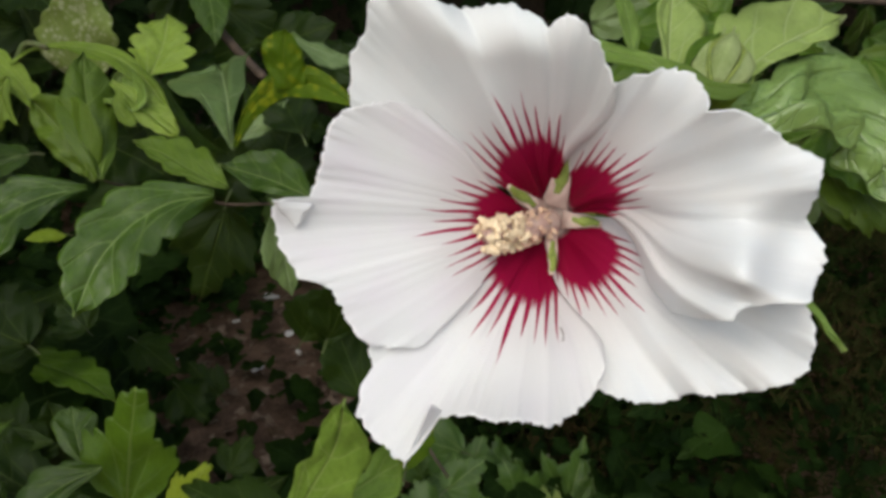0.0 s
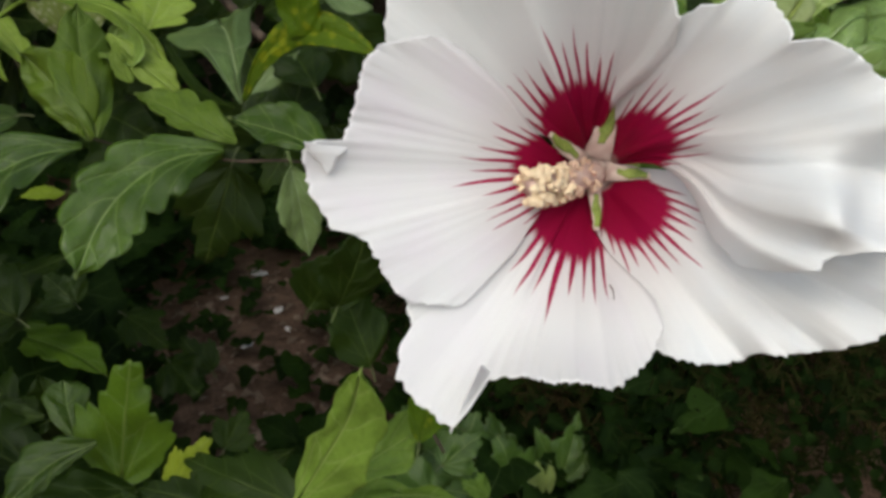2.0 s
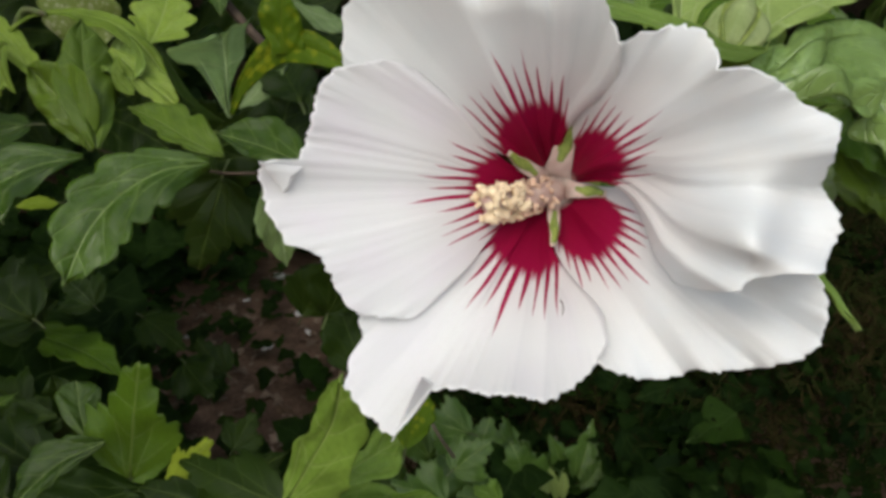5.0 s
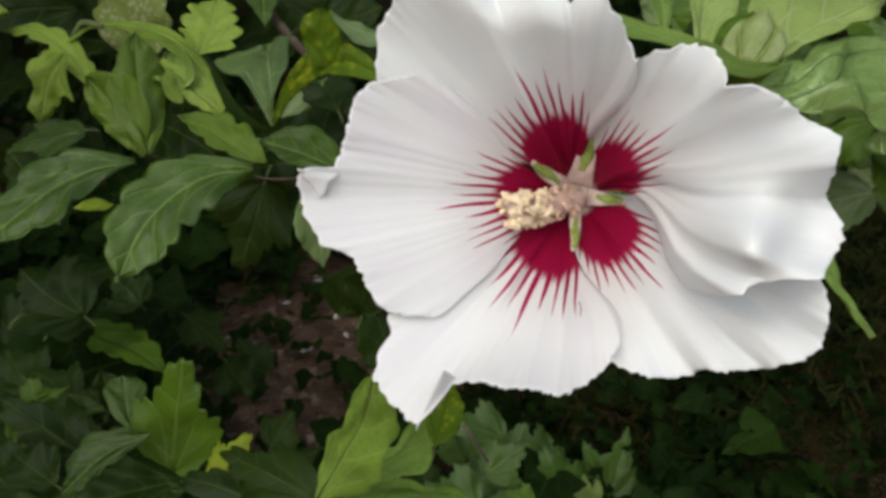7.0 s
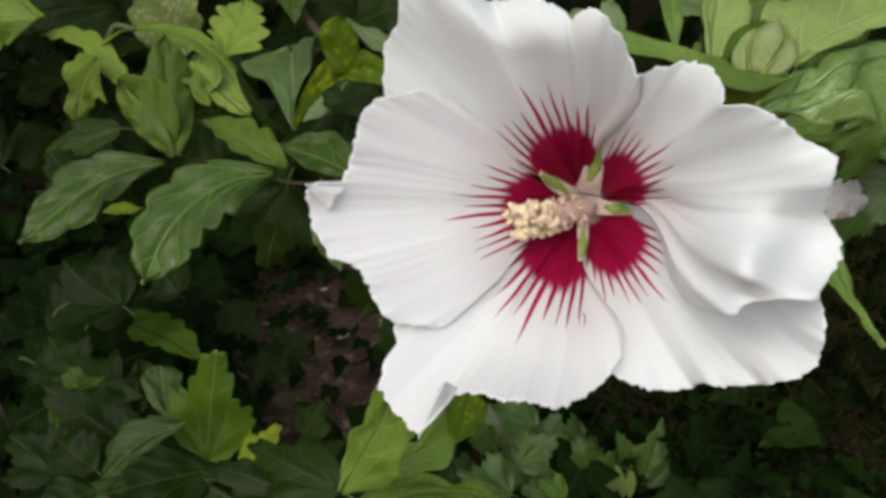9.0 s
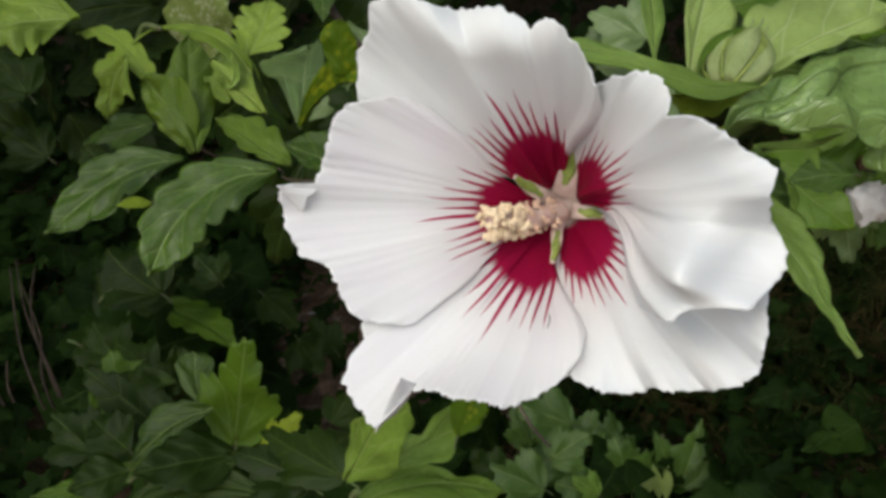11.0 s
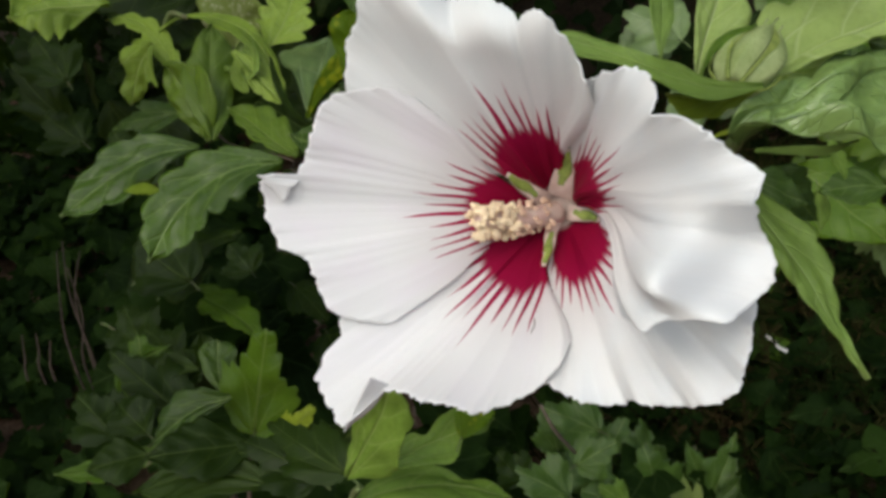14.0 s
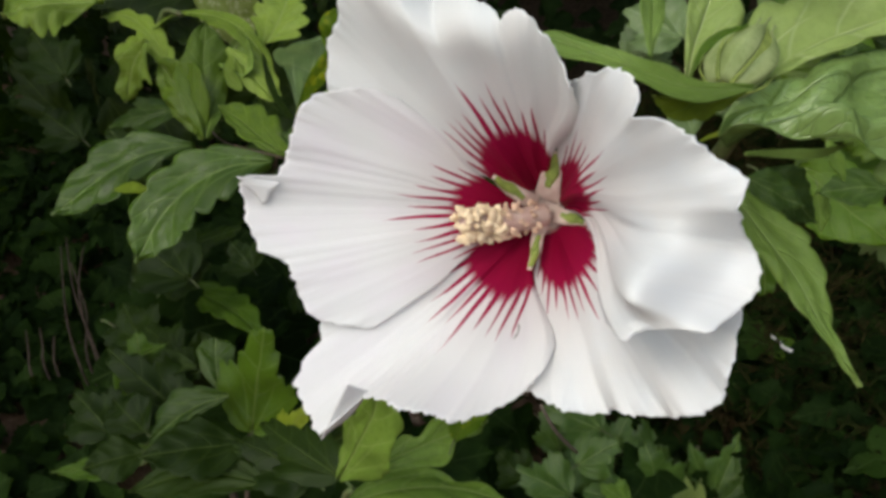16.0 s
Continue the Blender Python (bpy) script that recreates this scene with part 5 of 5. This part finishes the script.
dead = thing("dry_twig", "short pale dry twig lying on a shaded leaf", "twig", "", place(0.1790, 0.8813, 0.1479))
rod("twig", ((0.1682, 0.8812, 0.1552), (0.1790, 0.8813, 0.1479), (0.1834, 0.8805, 0.1430), (0.1933, 0.8814, 0.1382)), 0.0016, 0.0024, LITTER, dead, "", 7)

# leaves deeper in the shrub
back_branch = thing("hibiscus_branch", "hibiscus branch deeper inside the shrub, its shade put into the leaf colour", "branch", "hibiscus branches", place(-0.68, 0.52, 0.0))
rod("stem", ((-0.68, 0.52, 0.0), (-0.66, 0.50, 0.36), (-0.50, 0.47, 0.62), (-0.25, 0.44, 0.64)), 0.003, 0.0012, BARK, back_branch, "brown woody stem")
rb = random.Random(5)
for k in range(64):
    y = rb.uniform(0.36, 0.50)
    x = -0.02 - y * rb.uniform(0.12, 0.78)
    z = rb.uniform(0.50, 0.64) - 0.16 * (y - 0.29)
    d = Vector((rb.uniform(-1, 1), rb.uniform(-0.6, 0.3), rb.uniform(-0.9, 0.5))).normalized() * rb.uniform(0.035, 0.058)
    # every leaf here is coloured dark in place of the shade around it
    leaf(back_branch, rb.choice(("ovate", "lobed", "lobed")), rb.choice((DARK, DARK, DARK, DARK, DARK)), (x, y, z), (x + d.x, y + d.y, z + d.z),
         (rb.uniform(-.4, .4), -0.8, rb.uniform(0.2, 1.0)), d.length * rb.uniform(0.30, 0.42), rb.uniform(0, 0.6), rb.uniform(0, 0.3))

deep_branch = thing("hibiscus_branch", "shaded hibiscus branch behind the light green shoot", "branch", "hibiscus branches", place(0.46, 0.58, 0.0))
rod("stem", ((0.46, 0.58, 0.0), (0.43, 0.55, 0.35), (0.32, 0.48, 0.55), (0.15, 0.42, 0.585)), 0.004, 0.0015, BARK, deep_branch, "brown woody stem")
for k in range(76):
    y = rb.uniform(0.34, 0.60)
    x = 0.03 + y * rb.uniform(0.08, 0.75)
    z = 0.60 - y * rb.uniform(0.02, 0.34)
    d = Vector((rb.uniform(-1, 1), rb.uniform(-0.6, 0.3), rb.uniform(-0.9, 0.4))).normalized() * rb.uniform(0.035, 0.055)
    leaf(deep_branch, rb.choice(("ovate", "lobed", "lobed")), rb.choice((MID, MID, DEEP, LEAF, GREYED)), (x, y, z), (x + d.x, y + d.y, z + d.z),
         (rb.uniform(-.4, .4), -0.8, rb.uniform(0.2, 1.0)), d.length * rb.uniform(0.30, 0.42), rb.uniform(0, 0.6), rb.uniform(0, 0.3))

# a spent flower hangs behind the open one
old = thing("spent_flower", "crumpled white spent flower with a brownish tip", "flower", "", place(0.1698, 0.4582, 0.4699))
for k, (p, q, w, mat, lab) in enumerate((((0.1595, 0.4495, 0.4532), (0.1856, 0.4567, 0.4603), 0.0094, W3, "crumpled white petal"), ((0.1616, 0.4598, 0.4770), (0.1804, 0.4632, 0.4780), 0.0040, DRYLEAF, "brown wilted petal tip"), ((0.1690, 0.4653, 0.4874), (0.1857, 0.4712, 0.4953), 0.0040, LITTER, "wilted pale petal"))):
    a, b = Vector(p), Vector(q)
    pts = bent((a, (a + b) / 2 + Vector((0, 0, 0.001)), b), 8)
    v, f = tube(pts, [w * (0.55 + 0.6 * math.sin(math.pi * (0.15 + 0.7 * i / (len(pts) - 1)))) for i in range(len(pts))], 20)
    v = [c + Vector((noise.noise(c * 250), noise.noise(c * 250 + Vector((9, 0, 0))), noise.noise(c * 250 + Vector((0, 9, 0))))) * w * 0.45 for c in v]
    child("wilted_petal", mesh_of("wilted_petal", v, f, LITTER if mat is W3 else mat), old, lab)


# ---- ground ----
def soil_height(x, y):
    return 0.012 * noise.noise((x * 5, y * 5, 0)) + 0.004 * noise.noise((x * 22, y * 22, 3)) + 0.0015 * noise.noise((x * 80, y * 80, 7))


vs, fs = [], []
xs = sorted(set([-150, -40, -12, -5] + [round(-2.2 + 0.02 * i, 3) for i in range(221)] + [5, 12, 40, 150]))
ys = sorted(set([-150, -40, -12, -4, -1] + [round(0.2 + 0.02 * i, 3) for i in range(150)] + [6, 14, 40, 150]))
for y in ys:
    for x in xs:
        vs.append((x, y, soil_height(x, y) if -2.3 < x < 2.3 and 0.1 < y < 3.3 else 0))
for j in range(len(ys) - 1):
    for i in range(len(xs) - 1):
        q = j * len(xs) + i
        fs.append((q, q + 1, q + 1 + len(xs), q + len(xs)))
tagged(new("ground", mesh_of("ground", vs, fs, SOIL)), "dark brown bare garden soil", "soil", "", "structure")

# ---- masses of leaves ----
IVY = ((0, .08, .22, .34, .42, .55, .64, .74, .9, 1), (.12, .62, 1, .82, .55, .66, .52, .36, .14, 0))


def mass(name, spots, mat, label, category, seed, flat=0.5):
    """Many lobed leaves in one mesh: each spot is a place, a size and the way it faces."""
    rg = random.Random(seed)
    vs, fs, uv = [], [], []
    for (p, size, face) in spots:
        f = Vector(face) + Vector((rg.uniform(-1, 1), rg.uniform(-1, 1), rg.uniform(-1, 1))) * flat
        f.normalize()
        y = Vector((rg.uniform(-1, 1), rg.uniform(-1, 1), rg.uniform(-1.0, 0.4)))
        y = (y - f * y.dot(f)).normalized()
        x = y.cross(f)
        ivy = rg.random() < 0.3
        pv, pw = IVY if ivy else PROFILES["lobed" if rg.random() < 0.6 else "ovate"]
        wid = size * (0.55 if ivy else 0.36) * rg.uniform(0.8, 1.2)
        bend, dish = rg.uniform(0.1, 0.9), rg.uniform(0.0, 0.5)
        o = len(vs)
        n = 8
        for i in range(n + 1):
            v = i / n
            w = float(np.interp(v, pv, pw)) * wid
            jag = 1 + 0.16 * (i % 2)
            for s in (-1, -0.5, 0, 0.5, 1):
                sx = s * w * (jag if abs(s) == 1 else 1)
                z = dish * abs(sx) - bend * size * 0.35 * v * v + 0.06 * size * math.sin(i * 1.9 + s * 3)
                vs.append(Vector(p) + x * sx + y * (size * (v - 0.5)) + f * z)
                uv.append((s * w / wid, v))
        for i in range(n):
            for s in range(4):
                q = o + i * 5 + s
                fs.append((q, q + 1, q + 6, q + 5))
    ob = new(name, mesh_of(name, vs, fs, mat, uv))
    return tagged(ob, label, category, "", "stuff")


rg = random.Random(11)


def bare(x, y):
    """The patch of open soil."""
    return ((x + 0.30) / 0.23) ** 2 + ((y - 1.0) / 0.36) ** 2 < 1 + 0.5 * noise.noise((x * 9, y * 9, 1))


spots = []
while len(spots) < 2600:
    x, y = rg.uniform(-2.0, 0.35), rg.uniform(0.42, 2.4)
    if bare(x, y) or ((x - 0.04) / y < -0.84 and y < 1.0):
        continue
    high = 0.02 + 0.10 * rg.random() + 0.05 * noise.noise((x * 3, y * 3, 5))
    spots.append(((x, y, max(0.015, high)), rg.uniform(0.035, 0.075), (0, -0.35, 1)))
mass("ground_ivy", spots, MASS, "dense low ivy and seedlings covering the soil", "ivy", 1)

spots = []
while len(spots) < 210:
    x, y = rg.uniform(-0.52, -0.08), rg.uniform(0.66, 1.36)
    if bare(x, y) and (rg.random() < 0.35 + 0.65 * abs(x + 0.28) / 0.22):
        spots.append(((x, y, 0.02 + 0.03 * rg.random()), rg.uniform(0.02, 0.045), (0, -0.2, 1)))
mass("seedlings", spots, MASS, "small green seedlings scattered on bare soil", "seedling", 6)

spots = []
rs = random.Random(31)
while len(spots) < 420:
    x, y = rs.uniform(-0.62, 0.0), rs.uniform(0.55, 1.45)
    if bare(x, y):
        spots.append(((x, y, soil_height(x, y) + 0.003), rs.uniform(0.006, 0.020), (0, 0, 1)))
mass("soil_crumbs", spots, CRUMB, "dry crumbs and leaf scraps lying on bare soil", "leaf litter", 12, 0.35)

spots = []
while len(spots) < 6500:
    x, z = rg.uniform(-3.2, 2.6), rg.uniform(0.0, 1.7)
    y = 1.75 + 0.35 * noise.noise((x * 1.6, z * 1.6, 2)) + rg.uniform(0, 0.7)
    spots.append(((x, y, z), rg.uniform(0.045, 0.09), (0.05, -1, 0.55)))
# side wing, mostly out of view, added to block low light from the left
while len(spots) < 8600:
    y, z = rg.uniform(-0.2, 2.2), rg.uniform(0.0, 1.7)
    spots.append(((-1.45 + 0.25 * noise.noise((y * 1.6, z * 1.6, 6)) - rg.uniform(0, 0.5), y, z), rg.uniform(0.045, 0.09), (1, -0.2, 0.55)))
mass("background_hedge", spots, SHADY, "leafy hedge, its deep shade put into the leaf colour", "hedge", 2, 0.7)
# a dark sheet added behind the hedge, so that its gaps look deeply shaded
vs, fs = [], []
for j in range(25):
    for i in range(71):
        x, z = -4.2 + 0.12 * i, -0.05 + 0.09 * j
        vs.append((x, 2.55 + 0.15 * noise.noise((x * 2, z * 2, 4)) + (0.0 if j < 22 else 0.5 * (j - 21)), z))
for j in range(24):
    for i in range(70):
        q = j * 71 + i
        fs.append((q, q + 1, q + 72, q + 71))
tagged(new("hedge_core", mesh_of("hedge_core", vs, fs, BARK)), "dark sheet behind the hedge leaves, standing in for shade", "hedge", "", "stuff")

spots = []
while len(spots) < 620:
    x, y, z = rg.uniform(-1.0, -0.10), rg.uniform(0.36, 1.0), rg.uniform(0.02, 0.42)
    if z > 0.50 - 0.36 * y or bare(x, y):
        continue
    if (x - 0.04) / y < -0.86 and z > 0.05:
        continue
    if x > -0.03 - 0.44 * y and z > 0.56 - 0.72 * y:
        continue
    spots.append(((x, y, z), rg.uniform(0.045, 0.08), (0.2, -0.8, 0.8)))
mass("hibiscus_undergrowth", spots, MASS, "lower hibiscus leaves overlapping, coloured dark as in shade", "leaves", 3)

# unseen canopy overhead, added to keep light off the background
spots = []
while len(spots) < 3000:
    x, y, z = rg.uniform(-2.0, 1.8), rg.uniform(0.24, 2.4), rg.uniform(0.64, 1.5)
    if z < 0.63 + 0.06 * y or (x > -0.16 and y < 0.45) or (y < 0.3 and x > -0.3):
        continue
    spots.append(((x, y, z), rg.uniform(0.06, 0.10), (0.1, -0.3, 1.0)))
# more unseen leaves left of the camera, added to shade the low branch
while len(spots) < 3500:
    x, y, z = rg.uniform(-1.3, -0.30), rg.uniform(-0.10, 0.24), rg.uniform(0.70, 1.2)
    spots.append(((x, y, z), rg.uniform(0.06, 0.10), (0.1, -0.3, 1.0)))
mass("hibiscus_crown", spots, SHADY, "unseen leaf canopy added overhead to cast shade", "leaves", 4)

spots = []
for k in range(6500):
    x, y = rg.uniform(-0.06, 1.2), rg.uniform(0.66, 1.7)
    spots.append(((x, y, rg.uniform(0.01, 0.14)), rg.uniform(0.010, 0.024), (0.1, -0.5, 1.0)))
# dark leaves added over the far left soil, to blacken it as shade would
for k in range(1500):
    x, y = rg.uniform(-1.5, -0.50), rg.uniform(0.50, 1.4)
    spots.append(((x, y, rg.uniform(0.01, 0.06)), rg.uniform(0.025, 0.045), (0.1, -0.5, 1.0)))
mass("ground_cover", spots, COVER, "low ground cover leaves, coloured near black to stand in for shade", "ground cover", 9, 0.7)

# ---- conifer sprays ----
vs, fs = [], []
rc = random.Random(21)
for k in range(3400):
    x, y = rc.uniform(-0.05, 1.3), rc.uniform(0.72, 1.80)
    z = rc.uniform(0.02, 0.40) * (0.35 + 0.65 * min(1, max(0, y - 0.8)))
    stem = Vector((rc.uniform(-1, 1), rc.uniform(-1, 0.6), rc.uniform(-0.8, 0.8))).normalized()
    up = Vector((rc.uniform(-.5, .5), -0.5, 1)).normalized()
    side = stem.cross(up).normalized()
    ln = rc.uniform(0.06, 0.11)
    for i in range(10):
        t = i / 9
        p = Vector((x, y, z)) + stem * ln * t - Vector((0, 0, 0.03)) * t * t
        for sg in (-1, 1):
            tip = p + (side * sg * (1 - t * 0.75) * 0.4 + stem * 0.45).normalized() * ln * 0.24 * (1.1 - t)
            tip += Vector((rc.uniform(-1, 1), rc.uniform(-1, 1), rc.uniform(-1, 1))) * 0.014
            w = up.cross(tip - p).normalized() * 0.0010
            o = len(vs)
            vs += [p - w, p + w, (p + tip) / 2 + w * 1.3 + up * 0.001, tip, (p + tip) / 2 - w * 1.3 + up * 0.001]
            fs += [(o, o + 1, o + 2, o + 4), (o + 4, o + 2, o + 3)]
tagged(new("conifer_sprays", mesh_of("conifer_sprays", vs, fs, CONIFER)), "green and browning conifer sprays near the ground, darkened to stand in for shade", "conifer", "", "stuff")

# ---- stems at the foot of the shrub ----
shrub = thing("shrub_base", "cluster of thin pale woody stems rising from the soil", "shrub", "", place(-0.80, 0.93, 0))
for line in (((-0.706, 0.764, 0.225), (-0.689, 0.741, 0.160), (-0.654, 0.721, 0.089)),
             ((-0.712, 0.758, 0.214), (-0.696, 0.727, 0.133), (-0.674, 0.709, 0.075)),
             ((-0.683, 0.767, 0.214), (-0.683, 0.743, 0.160), (-0.661, 0.723, 0.098)),
             ((-0.697, 0.754, 0.194), (-0.670, 0.735, 0.133), (-0.663, 0.714, 0.079)),
             ((-0.744, 0.704, 0.113), (-0.737, 0.694, 0.086), (-0.731, 0.685, 0.060)),
             ((-0.727, 0.710, 0.116), (-0.720, 0.702, 0.093), (-0.715, 0.693, 0.069)),
             ((-0.708, 0.712, 0.106), (-0.706, 0.704, 0.086), (-0.699, 0.696, 0.064))):
    foot = Vector(line[-1])
    rod("stem", (*line, (foot.x + 0.01, foot.y + 0.01, -0.02)), 0.0008, 0.0020, BARK, shrub, "", 7)
# ---- litter on the soil ----
rl = random.Random(8)
FALLEN = ((-0.318, 1.068), (-0.400, 1.239), (-0.363, 1.340), (-0.295, 1.189), (-0.264, 1.122), (-0.574, 1.187), (-0.461, 1.109), (-0.778, 1.235), (0.224, 1.158), (0.008, 0.781))
DRY = ((-0.589, 1.241), (-0.597, 1.106), (-0.298, 0.944), (-0.231, 1.026), (-0.455, 1.229), (-0.568, 1.375), (-0.20, 1.12), (-0.36, 1.00), (-0.25, 0.90), (-0.34, 1.16))
for k, (x, y) in enumerate(FALLEN + DRY):
    white = k < len(FALLEN)
    size = rl.uniform(0.006, 0.014)
    bm = bmesh.new()
    bmesh.ops.create_icosphere(bm, subdivisions=2, radius=size)
    for v in bm.verts:
        v.co.x *= 1.5
        v.co.z *= 0.35 if k not in (8, 9) else 0.9
        v.co += Vector((0, 0, 0.5 * size * noise.noise(v.co * 120 + Vector((k, 0, 0)))))
    me = bpy.data.meshes.new("petal_litter")
    bm.to_mesh(me)
    bm.free()
    me.materials.append(LITTER if white else DRYLEAF)
    ob = new("fallen_petal" if white else "dry_leaf", me)
    ob.matrix_world = place(x, y, soil_height(x, y) + 0.15 * size) @ Euler((rl.uniform(-.2, .2), rl.uniform(-.2, .2), rl.uniform(0, 6))).to_matrix().to_4x4()
    tagged(ob, "withered white petal lying on dark soil" if white else "small dry brown leaf lying on the soil", "petal" if white else "dry leaf", "litter on the soil")
